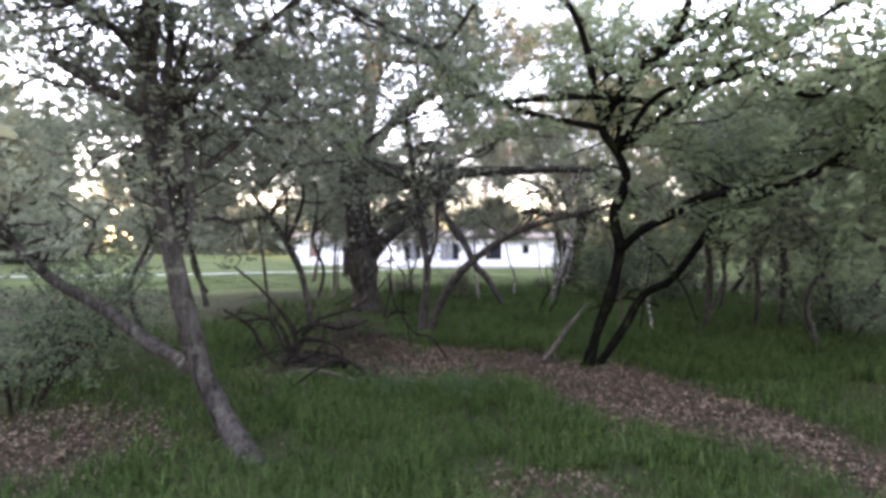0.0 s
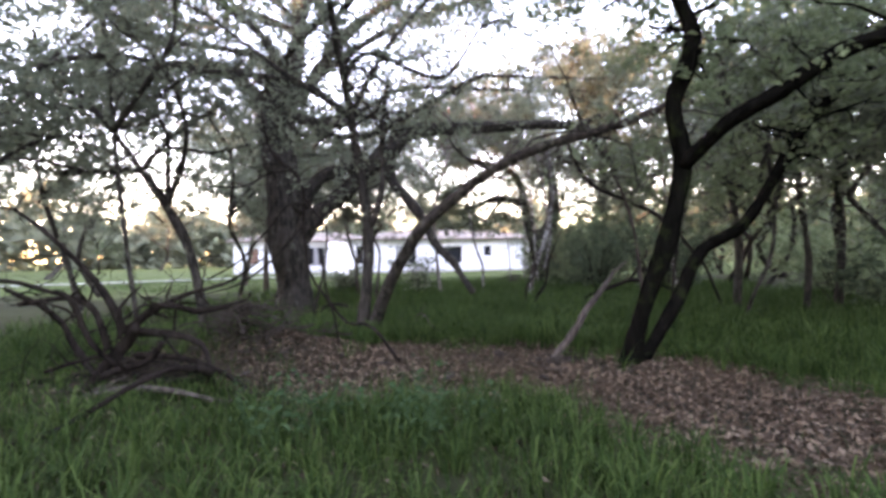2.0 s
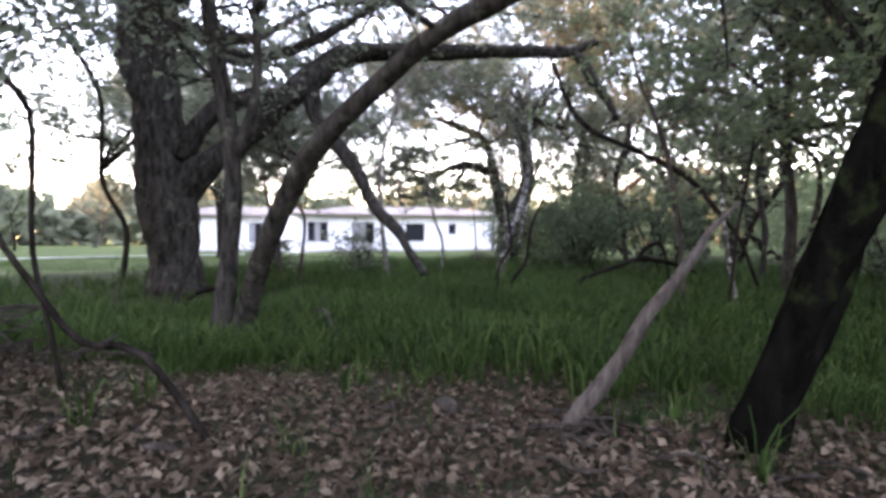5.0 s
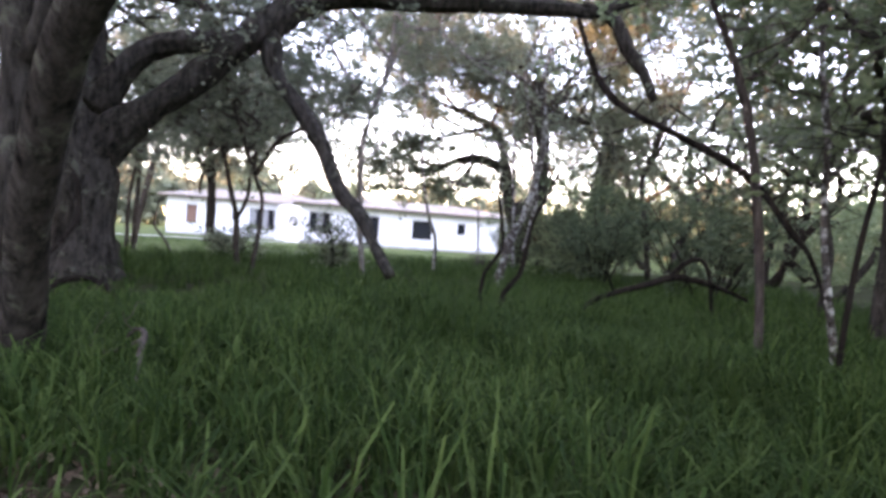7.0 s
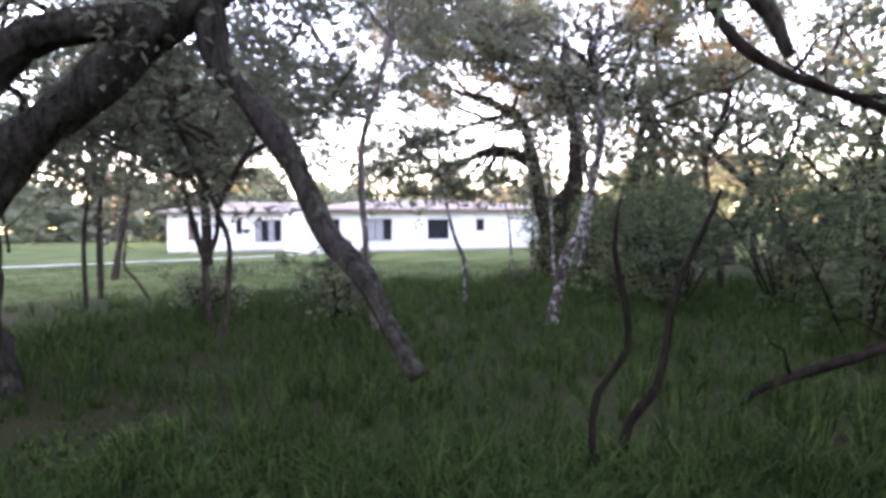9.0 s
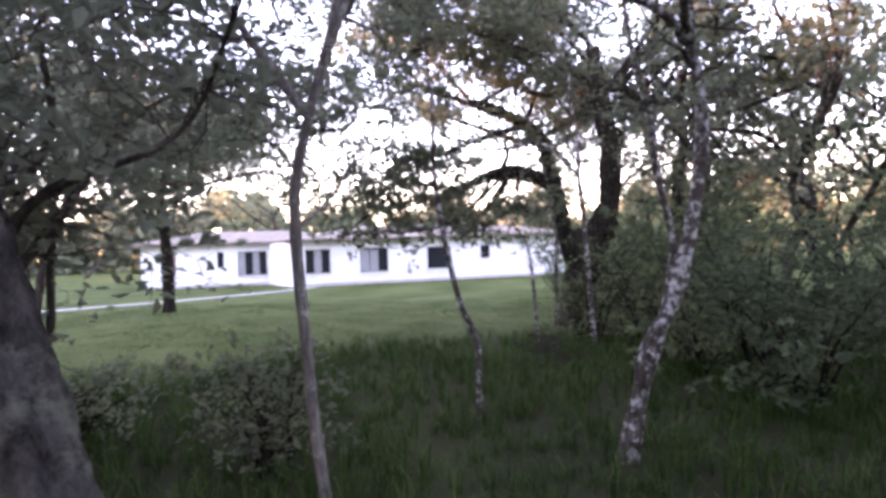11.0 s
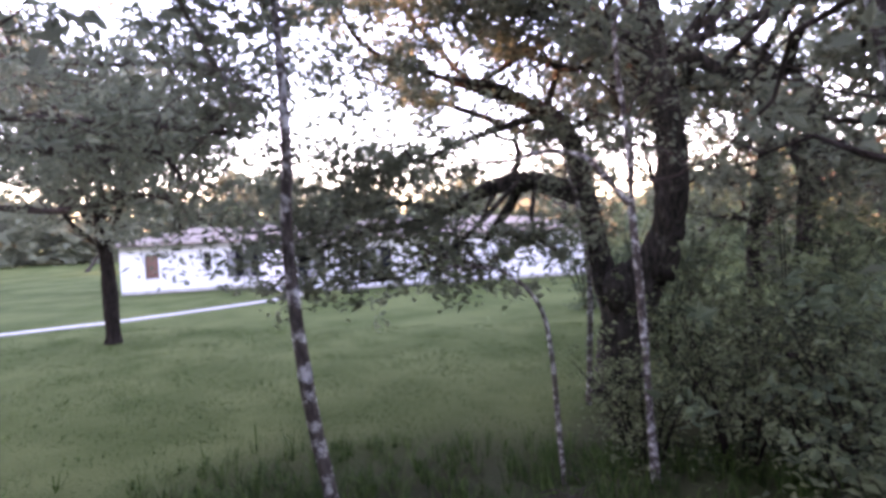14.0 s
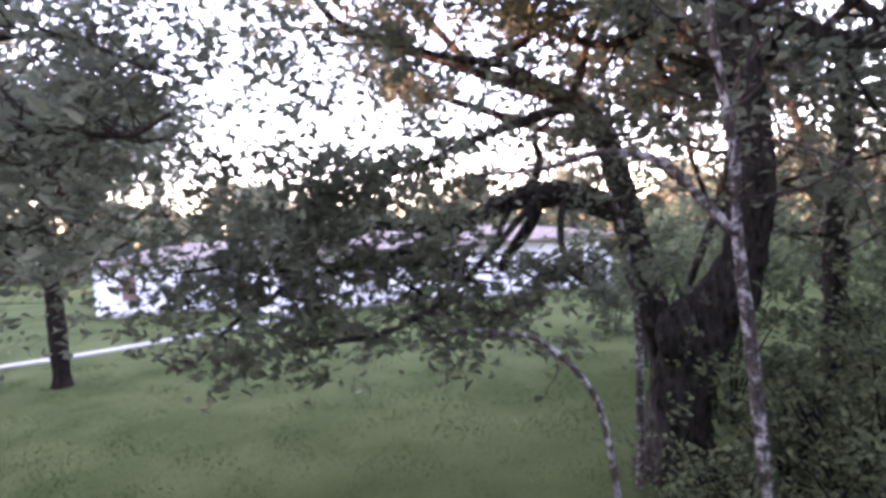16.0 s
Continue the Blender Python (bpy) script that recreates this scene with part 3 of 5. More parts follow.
tree("forked_oak", "forked oak with crooked mossy stems, bark darkened to hold its shade",
     [("trunk", [(13.34, 9.04, -0.06, 0.118), (13.5, 8.88, 0.7, 0.103), (13.68, 8.74, 1.3, 0.1), (13.78, 8.65, 1.8, 0.103), (13.81, 8.58, 2.18, 0.11), (13.71, 8.5, 2.7, 0.1), (13.88, 8.42, 3.25, 0.105), (13.72, 8.36, 3.7, 0.092), (13.49, 8.3, 4.06, 0.085), (13.7, 8.2, 4.5, 0.075), (14.2, 8.1, 5.0, 0.065), (14.8, 8.0, 5.5, 0.055), (15.4, 8.0, 5.8, 0.04)]), ("limb", [(13.5, 9.22, -0.06, 0.092), (13.8, 9.38, 0.34, 0.082), (14.05, 9.53, 0.7, 0.085), (14.4, 9.74, 1.25, 0.093), (14.95, 9.88, 1.57, 0.082), (15.55, 10.18, 2.32, 0.078), (16.05, 10.45, 2.95, 0.068), (16.8, 10.6, 3.6, 0.053), (17.6, 10.6, 4.4, 0.034)]), ("limb", [(13.81, 8.56, 2.1, 0.1), (14.1, 8.2, 2.42, 0.092), (14.45, 7.95, 2.63, 0.09), (14.8, 7.75, 2.86, 0.088), (15.2, 7.6, 2.96, 0.085), (15.7, 7.55, 2.95, 0.075), (16.4, 7.5, 3.3, 0.06), (17.1, 7.5, 3.9, 0.04)])], BARK_MOSS_SHADED, LEAF_GREEN, 14, flare=0.12, twigs=680, length=1.3, min_z=2.2, start=0.45, sides=16, lift=0.1, leaf_every=0.022, leaf_size=0.08, leaf_share=0.65, canopy=(12, 5.2, 3.9, 7.8, 0.06))
tree("dead_log", "weathered dead branch leaning against a forked oak", [("trunk", [(12.56, 9.28, -0.05, 0.05), (12.6, 9.26, 0.06, 0.044), (12.72, 9.24, 0.22, 0.036), (12.84, 9.22, 0.4, 0.035), (12.95, 9.2, 0.6, 0.036), (13.08, 9.2, 0.76, 0.034), (13.2, 9.22, 0.92, 0.03), (13.27, 9.24, 1.02, 0.022), (13.42, 9.3, 1.14, 0.012)])], DEAD, None, 15, flare=0.5, rough=0.22, twigs=8, length=0.4, category="log", min_z=0.3)
tree("slim_tree", "slim crooked tree with lichen-spotted bark", [("trunk", [(11.42, 21.3, -0.1, 0.062), (11.43, 21.3, 0.45, 0.056), (11.42, 21.3, 0.93, 0.052), (11.23, 21.3, 1.42, 0.05), (11.1, 21.3, 2.0, 0.044), (11.02, 21.3, 2.45, 0.04), (10.97, 21.3, 2.9, 0.036), (10.95, 21.3, 3.3, 0.033), (10.97, 21.3, 3.7, 0.03), (10.9, 21.4, 4.5, 0.024), (10.8, 21.5, 5.2, 0.018), (10.85, 21.6, 5.9, 0.01)])], BARK_PALE, LEAF_OAK, 16, twigs=150, length=1.1, min_z=3.1, start=0.55, leaf_share=0.8, leaf_every=0.025)
tree("lichen_tree", "twin-stemmed tree blotched with white lichen", [("trunk", [(13.12, 20.1, 0.99, 0.103), (13.37, 20.1, 1.54, 0.086), (13.52, 20.1, 2.08, 0.075), (13.63, 20.1, 2.67, 0.070), (13.68, 20.1, 3.12, 0.067), (13.66, 20.1, 3.57, 0.062), (13.61, 20.1, 3.95, 0.056), (13.58, 20.1, 4.48, 0.042)]), ("limb", [(13.47, 21.1, 0.74, 0.054), (13.65, 21.1, 1.63, 0.05), (13.69, 21.1, 2.15, 0.046), (13.54, 21.1, 2.89, 0.044), (13.48, 21.1, 3.53, 0.047), (13.31, 21.1, 4.29, 0.040), (13.23, 21.1, 4.88, 0.026)])], BARK_PALE, LEAF_OAK, 17, twigs=120, length=1.1, min_z=3.0, start=0.5, sides=16, canopy=(4, 2.4, 4, 6.5, 0.05))
tree("slim_tree", "slim grey-barked tree curving near its top", [("trunk", [(10.3, 18.9, -0.1, 0.062), (10.2, 19.0, 0.4, 0.058), (10.14, 19.0, 1.0, 0.056), (10.1, 19.0, 1.6, 0.055), (10.06, 19.0, 2.2, 0.055), (10.08, 19.0, 2.7, 0.053), (10.2, 19.0, 3.2, 0.05), (10.36, 19.0, 3.7, 0.046), (10.5, 19.0, 4.3, 0.042), (10.52, 19.1, 5.3, 0.034), (10.64, 19.2, 6.6, 0.02)]), ("limb", [(10.08, 19.0, 2.3, 0.02), (10.26, 19.25, 2.54, 0.017), (10.48, 19.3, 2.86, 0.013), (10.61, 19.3, 2.92, 0.01), (10.85, 19.4, 3.05, 0.006)])], BARK_GREY, LEAF_OAK, 18, twigs=150, length=1.0, min_z=3.2, start=0.6, canopy=(7, 2.6, 3.8, 7, 0.04))

tree("white_tree", "thin white-barked tree with a long bare side branch", [("trunk", [(13.56, 25.4, -0.1, 0.062), (13.5, 25.4, 0.8, 0.057), (13.46, 25.4, 1.63, 0.053), (13.4, 25.4, 2.6, 0.051), (13.34, 25.4, 3.34, 0.049), (13.33, 25.4, 4.09, 0.045), (13.24, 25.4, 4.71, 0.04), (13.21, 25.4, 5.12, 0.036), (13.19, 25.4, 5.65, 0.024)]), ("limb", [(13.34, 25.4, 3.38, 0.049), (13.09, 25.4, 3.69, 0.042), (12.82, 25.4, 3.98, 0.038), (12.38, 25.4, 4.08, 0.031), (11.95, 25.4, 3.99, 0.022), (11.47, 25.4, 3.98, 0.016)])], BARK_PALE, LEAF_OAK, 21, twigs=50, length=1.0, min_z=3.4, start=0.5)
tree("slim_tree", "thin brown tree in front of the old oak", [("trunk", [(13.12, 28.4, -0.1, 0.055), (13.17, 28.4, 0.85, 0.05), (13.2, 28.4, 2.25, 0.052), (13.06, 28.4, 3.45, 0.05), (12.84, 28.4, 4.3, 0.038)])], BARK_PALE, LEAF_OAK, 22, twigs=24, length=0.9, min_z=2.5, start=0.5)
tree("slim_tree", "thin crooked tree bowed over the lawn", [("trunk", [(12.48, 25.4, -0.1, 0.04), (12.42, 25.4, 0.9, 0.037), (12.37, 25.4, 1.66, 0.035), (12.28, 25.4, 2.15, 0.032), (12.09, 25.4, 2.46, 0.03), (11.84, 25.5, 2.65, 0.027), (11.62, 25.5, 2.7, 0.025), (11.3, 25.5, 2.74, 0.018), (10.97, 25.5, 2.73, 0.011)])], BARK_PALE, LEAF_GREEN, 32, twigs=12, length=0.7, min_z=1.9, start=0.6)
tree("old_oak", "old oak on the lawn's edge with a bent heavy arm",
     [("trunk", [(13.74, 29, -0.25, 0.66), (13.78, 29, 0.3, 0.56), (13.82, 29, 0.9, 0.53), (13.9, 28.95, 1.5, 0.55), (14.08, 28.85, 1.98, 0.48), (14.3, 28.65, 2.45, 0.37), (14.48, 28.4, 2.95, 0.31)]), ("limb", [(13.8, 29, 1.2, 0.36), (13.66, 29, 1.75, 0.33), (13.52, 29, 2.25, 0.28), (13.43, 29, 2.65, 0.247), (13.26, 29, 3.46, 0.231), (13.13, 29, 4.26, 0.206), (12.92, 29, 4.83, 0.19), (12.56, 29, 5.25, 0.165), (11.86, 29, 5.56, 0.14), (11.3, 28.5, 5.65, 0.085)]), ("limb", [(14.36, 28.6, 2.25, 0.3), (14.48, 28.42, 2.75, 0.3), (14.52, 28.3, 3.17, 0.285), (14.51, 28, 4.19, 0.261), (14.31, 27.7, 5.11, 0.232), (14.16, 27.6, 5.72, 0.203), (14.07, 27.5, 6.6, 0.158)]), ("limb", [(13.14, 29, 3.7, 0.227), (12.39, 28.7, 3.94, 0.198), (11.78, 28.7, 3.94, 0.178), (11.23, 28.5, 3.74, 0.135), (10.45, 28.8, 3.37, 0.088), (9.93, 28.8, 3.09, 0.04)]), ("limb", [(14.21, 27.6, 5.47, 0.149), (14.39, 27.6, 5.63, 0.135), (14.71, 27.6, 5.66, 0.129), (15.07, 27.6, 5.42, 0.122), (15.51, 27.6, 5.31, 0.115), (16, 27.6, 5.27, 0.088)]), ("limb", [(12.09, 28.8, 3.96, 0.08), (11.87, 28.8, 3.54, 0.096), (11.57, 28.8, 3.16, 0.088), (11.44, 28.8, 2.93, 0.056)]), ("limb", [(11.85, 28.7, 3.98, 0.087), (12.07, 28.7, 4.39, 0.071), (12.01, 28.7, 4.78, 0.055), (12.25, 28.7, 4.95, 0.032)]), ("burr", [(13.68, 28.6, 1.62, 0.1), (13.66, 28.5, 1.85, 0.24), (13.7, 28.46, 2.08, 0.29), (13.76, 28.5, 2.3, 0.2), (13.8, 28.6, 2.42, 0.08)]), ("limb", [(11.24, 28.3, 3.73, 0.09), (10.23, 27.6, 3.3, 0.061), (9.43, 27, 3.12, 0.043), (8.72, 26.6, 2.76, 0.029), (8.15, 26.6, 2.28, 0.017)]), ("limb", [(10.85, 28.3, 3.53, 0.075), (9.76, 27.8, 3.68, 0.056), (9.02, 27.4, 3.55, 0.039), (8.34, 27, 3.31, 0.028), (7.68, 27, 3.24, 0.018)]), ("limb", [(12.08, 28.6, 3.99, 0.07), (11.06, 27.4, 2.94, 0.043), (10.4, 26.8, 2.54, 0.036), (9.83, 26.5, 2.47, 0.025), (9.33, 26.5, 2.42, 0.017)]), ("limb", [(12.43, 28.5, 5.08, 0.093), (11.39, 28, 4.72, 0.065), (10.46, 27.5, 4.31, 0.047), (9.77, 27, 4.12, 0.031), (9.08, 27, 3.85, 0.018)]), ("limb", [(12.92, 29, 4.79, 0.107), (12.18, 29.6, 5, 0.089), (11.13, 30, 5.52, 0.07), (9.78, 30.3, 6.1, 0.053), (8.79, 30.3, 6.49, 0.029)]), ("limb", [(14.21, 27.6, 5.53, 0.088), (13.67, 28.2, 5.93, 0.074), (13.06, 28.6, 5.86, 0.063), (12.37, 29, 6.22, 0.049), (11.44, 29, 6.64, 0.029)]), ("limb", [(12.52, 28.6, 5.17, 0.094), (11.72, 28, 5.53, 0.065), (10.96, 27.4, 5.57, 0.046), (10.15, 27, 5.78, 0.031), (9.11, 27, 5.95, 0.018)]), ("limb", [(12.35, 28.6, 3.9, 0.055), (12.25, 28.0, 3.35, 0.042), (12.35, 27.4, 2.95, 0.03), (12.7, 27.0, 2.75, 0.014)]), ("limb", [(11.6, 28.5, 3.75, 0.055), (11.35, 27.9, 3.25, 0.04), (11.0, 27.4, 2.9, 0.026), (10.75, 27.0, 2.7, 0.012)])],
     BARK_OAK, LEAF_OAK, 23, rough=0.12, twigs=1380, length=1.5, leaf_share=0.78, canopy=(21, 5.5, 5.4, 11, 0.06), leaf_size=0.11, sides=20, min_z=2.3, start=0.4, lift=0.1, clump=0.16, flare=0.2, leaf_every=0.026, bare=8, clear=0.7, tops=(1, 2, 4))
tree("lawn_tree", "spreading tree standing alone on the mown lawn", [("trunk", [(-0.5, 33.7, -0.12, 0.27), (-0.52, 33.7, 1.8, 0.23), (-0.58, 33.7, 2.9, 0.215), (-0.7, 33.7, 4.4, 0.17), (-0.4, 33.7, 5.7, 0.12), (-0.55, 33.7, 7.4, 0.075)])], BARK_DARK, LEAF_HAZED, 24, twigs=520, length=1.9, leaf_size=0.14, leaf_share=0.8, min_z=2.6, start=0.4, clump=0.24, canopy=(11, 4.2, 3.6, 8.6, 0.08))
tree("lawn_edge_oak", "oak with long bare-ended boughs reaching over the lawn", [("trunk", [(0.21, 27, 0.28, 0.123), (0.86, 27, 3.45, 0.11), (1.42, 27, 5.33, 0.092), (1.9, 27, 6.77, 0.074), (2.27, 27, 8.17, 0.049)]), ("limb", [(1.43, 27, 5.4, 0.092), (4.81, 26.3, 5.16, 0.065), (7.36, 25.6, 4.72, 0.042), (7.93, 25.6, 4.63, 0.037), (8.69, 25.2, 4.51, 0.03), (9.01, 25.2, 4.65, 0.017)]), ("limb", [(1.46, 27, 4.95, 0.092), (4.48, 26.5, 4.73, 0.067), (6.79, 26, 4.5, 0.046), (7.16, 26, 4.24, 0.041), (7.35, 26, 3.94, 0.03), (7.68, 26, 3.7, 0.02)]), ("limb", [(2.43, 27, 6.63, 0.086), (6, 26, 5.8, 0.051), (7.71, 25.5, 5.53, 0.034), (8.69, 25.2, 5.09, 0.023), (9.17, 25.2, 4.86, 0.013)]), ("limb", [(2.08, 27, 4, 0.08), (4.89, 26.4, 3.72, 0.055), (6.66, 26, 3.87, 0.036), (7.53, 25.8, 3.55, 0.024), (8.04, 25.8, 3.19, 0.015)])], BARK_BROWN, LEAF_OAK, 39, twigs=430, length=1.5, leaf_size=0.09, leaf_share=0.7, min_z=2.3, start=0.3, clump=0.17, canopy=(5, 4.2, 4.5, 8.5, 0.07))
for stems, sd in (([("trunk", [(7.75, 19, -0.1, 0.07), (7.66, 19, 0.46, 0.066), (7.64, 19, 1.05, 0.064), (7.5, 19, 1.55, 0.05), (7.34, 19, 2.3, 0.036), (7.4, 19, 3.1, 0.02)]), ("limb", [(7.64, 19, 1.0, 0.05), (7.85, 19, 1.5, 0.042), (7.9, 19, 2.2, 0.034), (8.15, 19, 2.9, 0.018)])], 35),
                  ([("trunk", [(8.5, 17.8, -0.1, 0.05), (8.62, 17.8, 0.8, 0.047), (8.65, 17.8, 1.4, 0.043), (8.5, 17.8, 1.8, 0.035), (8.46, 17.8, 2.5, 0.022)])], 36),
                  ([("trunk", [(3.13, 22.6, -0.1, 0.075), (3.14, 22.6, 1.15, 0.07), (3.2, 22.6, 2.4, 0.06), (3.28, 22.6, 3.4, 0.043)])], 37),
                  ([("trunk", [(3.85, 21.3, -0.1, 0.05), (3.82, 21.3, 0.44, 0.047), (3.83, 21.3, 1.41, 0.043), (3.95, 21.3, 2.4, 0.034), (3.85, 21.3, 3.2, 0.02)])], 38)):
    tree("small_tree", "small crooked tree in the rough grass beside the lawn", stems, BARK_BROWN, LEAF_HAZED, sd, twigs=170, length=1.2, leaf_size=0.09, min_z=1.9, start=0.55, clump=0.16, canopy=(6, 2.0, 2.5, 4.8, 0.035))
tree("dead_sapling", "crooked bare sapling at the edge of the lawn", [("trunk", [(4.1, 22.9, -0.05, 0.04), (3.75, 22.9, 0.45, 0.036), (3.51, 22.9, 0.72, 0.032), (3.53, 22.9, 1.13, 0.026), (3.62, 22.9, 1.5, 0.014)])], BARK_BROWN, None, 33, twigs=8, length=0.4, min_z=0.5, start=0.5, sub=1, category="sapling")
for pts, sd in (([(16.37, 13, 0.33, 0.031), (16.73, 13, 1.16, 0.035), (16.81, 13, 1.99, 0.035), (16.73, 13, 2.98, 0.031), (16.76, 13, 4.05, 0.026)], 51), ([(17.85, 14, 0.24, 0.069), (17.89, 14, 1.17, 0.069), (17.75, 14, 2.56, 0.064), (17.83, 14, 3.94, 0.059), (17.74, 14, 5.32, 0.049)], 52), ([(17, 15, 0.37, 0.094), (17.05, 15, 1.38, 0.094), (16.94, 15, 2.64, 0.087), (17.09, 15, 4.29, 0.074), (17.02, 15, 5.96, 0.061)], 53), ([(18.42, 14, 0.36, 0.087), (18.51, 14, 1.72, 0.087), (18.39, 14, 3.09, 0.074), (18.54, 14, 4.58, 0.068), (18.48, 14, 6.21, 0.056)], 54), ([(6.72, 12, 0.61, 0.082), (6.49, 12, 1.49, 0.093), (6.13, 12, 2.15, 0.093), (5.65, 12, 2.83, 0.072)], 55), ([(6.24, 11, 0.41, 0.046), (6.1, 11, 1.3, 0.046), (5.98, 11, 2.31, 0.042), (5.87, 11, 3.32, 0.037), (5.8, 11, 4.54, 0.028)], 56), ([(16.98, 31, 3.03, 0.207), (17.09, 31, 3.97, 0.186), (17.21, 31, 5.08, 0.155), (17.16, 31, 6.38, 0.124)], 57), ([(16.99, 29, 3.65, 0.16), (17.09, 29, 4.42, 0.139), (16.92, 29, 5.2, 0.117), (16.74, 29, 5.89, 0.085)], 58)):
    tree("thin_tree", "thin straight grey trunk with a leafy top", [("trunk", pts)], BARK_OAK, LEAF_GREEN if sd < 55 else LEAF_OAK, sd, twigs=100, length=1.5, leaf_size=0.1, min_z=1.7, start=0.35, clump=0.18, canopy=(6, 2.6, 2.6, 6.5, 0.05))
tree("sapling", "thin grey sapling in long grass with bare side branches", [("trunk", [(14.4, 12.4, 0.14, 0.029), (14.37, 12.4, 0.77, 0.031), (14.28, 12.4, 1.52, 0.031), (14.18, 12.4, 1.97, 0.028), (14.05, 12.4, 2.34, 0.024), (13.92, 12.4, 2.63, 0.02), (13.81, 12.4, 3.08, 0.014)])], BARK_BROWN, LEAF_GREEN, 28, twigs=30, length=0.8, min_z=2.0, start=0.6)
tree("sapling", "thin pale sapling in long grass", [("trunk", [(15.15, 12.8, 0.17, 0.035), (15, 12.8, 1.12, 0.033), (14.97, 12.8, 1.82, 0.03), (14.88, 12.8, 2.44, 0.026), (14.89, 12.8, 3.1, 0.017)])], BARK_PALE, LEAF_GREEN, 29, twigs=34, length=0.8, min_z=1.9, start=0.5)
tree("sapling", "thin dark leaning sapling in long grass", [("trunk", [(14.79, 12.2, 0.35, 0.022), (14.85, 12.2, 1, 0.02), (14.94, 12.2, 1.53, 0.017), (15.03, 12.2, 2.06, 0.013)])], BARK_DARK, LEAF_GREEN, 30, twigs=16, length=0.7, min_z=1.4, start=0.5)
tree("sapling", "curved thin twin-stemmed sapling", [("trunk", [(12.72, 14.6, -0.08, 0.032), (12.78, 14.6, 0.36, 0.03), (12.94, 14.6, 0.57, 0.028), (13.01, 14.6, 0.94, 0.026), (13.05, 14.6, 1.18, 0.022), (13.17, 14.6, 1.44, 0.018), (13.3, 14.6, 1.75, 0.01)]), ("limb", [(12.62, 14.5, -0.06, 0.028), (12.53, 14.4, 0.29, 0.027), (12.56, 14.4, 0.6, 0.025), (12.72, 14.4, 0.84, 0.022), (12.7, 14.4, 1.15, 0.02), (12.65, 14.4, 1.42, 0.016), (12.68, 14.4, 1.7, 0.009)])], BARK_DARK, LEAF_GREEN, 31, twigs=10, length=0.5, min_z=1.5, start=0.6)
def dead_tangle():
    """Crooked dead boughs that fan out low from one place."""
    g = np.random.default_rng(58)
    out = []
    for k in range(9):
        a = g.uniform(0.3, 5.9)
        p, d, pts = np.array([8.4 + g.normal(0, 0.5), 7.9 + g.normal(0, 0.3), 0.0]), np.array([np.cos(a), 0.55 * np.sin(a), g.uniform(0.2, 0.9)]), []
        r, n = g.uniform(0.03, 0.052), g.integers(5, 8)
        for i in range(n):
            pts.append((*p, r * (1 - 0.7 * i / n)))
            d = d / np.linalg.norm(d) + g.normal(0, 0.28, 3) + (0, 0, -0.22)
            p = p + d * g.uniform(0.28, 0.42)
            p[2] = max(p[2], 0.04)
        out.append(("branch", pts))
    return out


tree("brushwood", "tangle of bare dead branches on the forest floor",
     [("branch", [(8.03, 7.54, -0.20, 0.060), (8.31, 7.60, 0.18, 0.057), (8.58, 7.66, 0.51, 0.053), (8.72, 7.54, 0.62, 0.050)]),
      ("branch", [(8.56, 7.74, 0.60, 0.050), (8.75, 7.80, 0.79, 0.045), (8.96, 7.86, 0.77, 0.040), (9.20, 7.74, 0.74, 0.035), (9.47, 7.80, 0.79, 0.030)]),
      ("branch", [(8.19, 8.14, 0.53, 0.030), (8.72, 8.20, 0.84, 0.024), (9.20, 8.26, 0.98, 0.018), (9.66, 8.14, 1.23, 0.012)]),
      ("branch", [(8.46, 7.74, 0.54, 0.045), (8.25, 7.80, 0.86, 0.039), (7.98, 7.86, 1.13, 0.033), (7.65, 7.74, 1.51, 0.026), (7.27, 7.80, 1.74, 0.020)]),
      ("branch", [(8.38, 7.64, 0.40, 0.045), (8.19, 7.70, 0.76, 0.038), (7.88, 7.76, 0.87, 0.032), (7.47, 7.64, 0.82, 0.025)]),
      ("branch", [(8.50, 7.64, 0.50, 0.025), (8.45, 7.70, 0.78, 0.018), (8.63, 7.76, 0.99, 0.010)]),
      ("branch", [(8.66, 7.64, 0.35, 0.040), (9.05, 7.70, 0.32, 0.035), (9.39, 7.76, 0.19, 0.030), (9.73, 7.64, 0.05, 0.025)]),
      ("branch", [(8.62, 7.74, 0.55, 0.050), (8.92, 7.80, 0.52, 0.043), (9.17, 7.86, 0.41, 0.037), (9.33, 7.74, 0.17, 0.030)]),
      ("branch", [(8.51, 7.64, 0.22, 0.045), (8.86, 7.70, 0.11, 0.037), (9.30, 7.76, 0.11, 0.030)]),
      ("branch", [(8.22, 7.44, -0.01, 0.040), (8.49, 7.50, 0.21, 0.037), (8.82, 7.56, 0.31, 0.033), (9.04, 7.44, 0.50, 0.030)]),
      *dead_tangle()],
     BARK_DARK, None, 61, twigs=150, length=0.6, min_z=0.1, start=0.15, sub=2, category="dead branches", ground=False)
tree("fallen_branch", "broken pale dead branch lying on the leaf litter", [("branch", [(8.55, 7.15, 0.1, 0.03), (8.9, 7.2, 0.16, 0.034), (9.3, 7.22, 0.13, 0.03), (9.75, 7.2, 0.05, 0.022)])], DEAD, None, 62, twigs=6, length=0.4, min_z=0.06, start=0.1, sub=1, category="dead branch", ground=False)
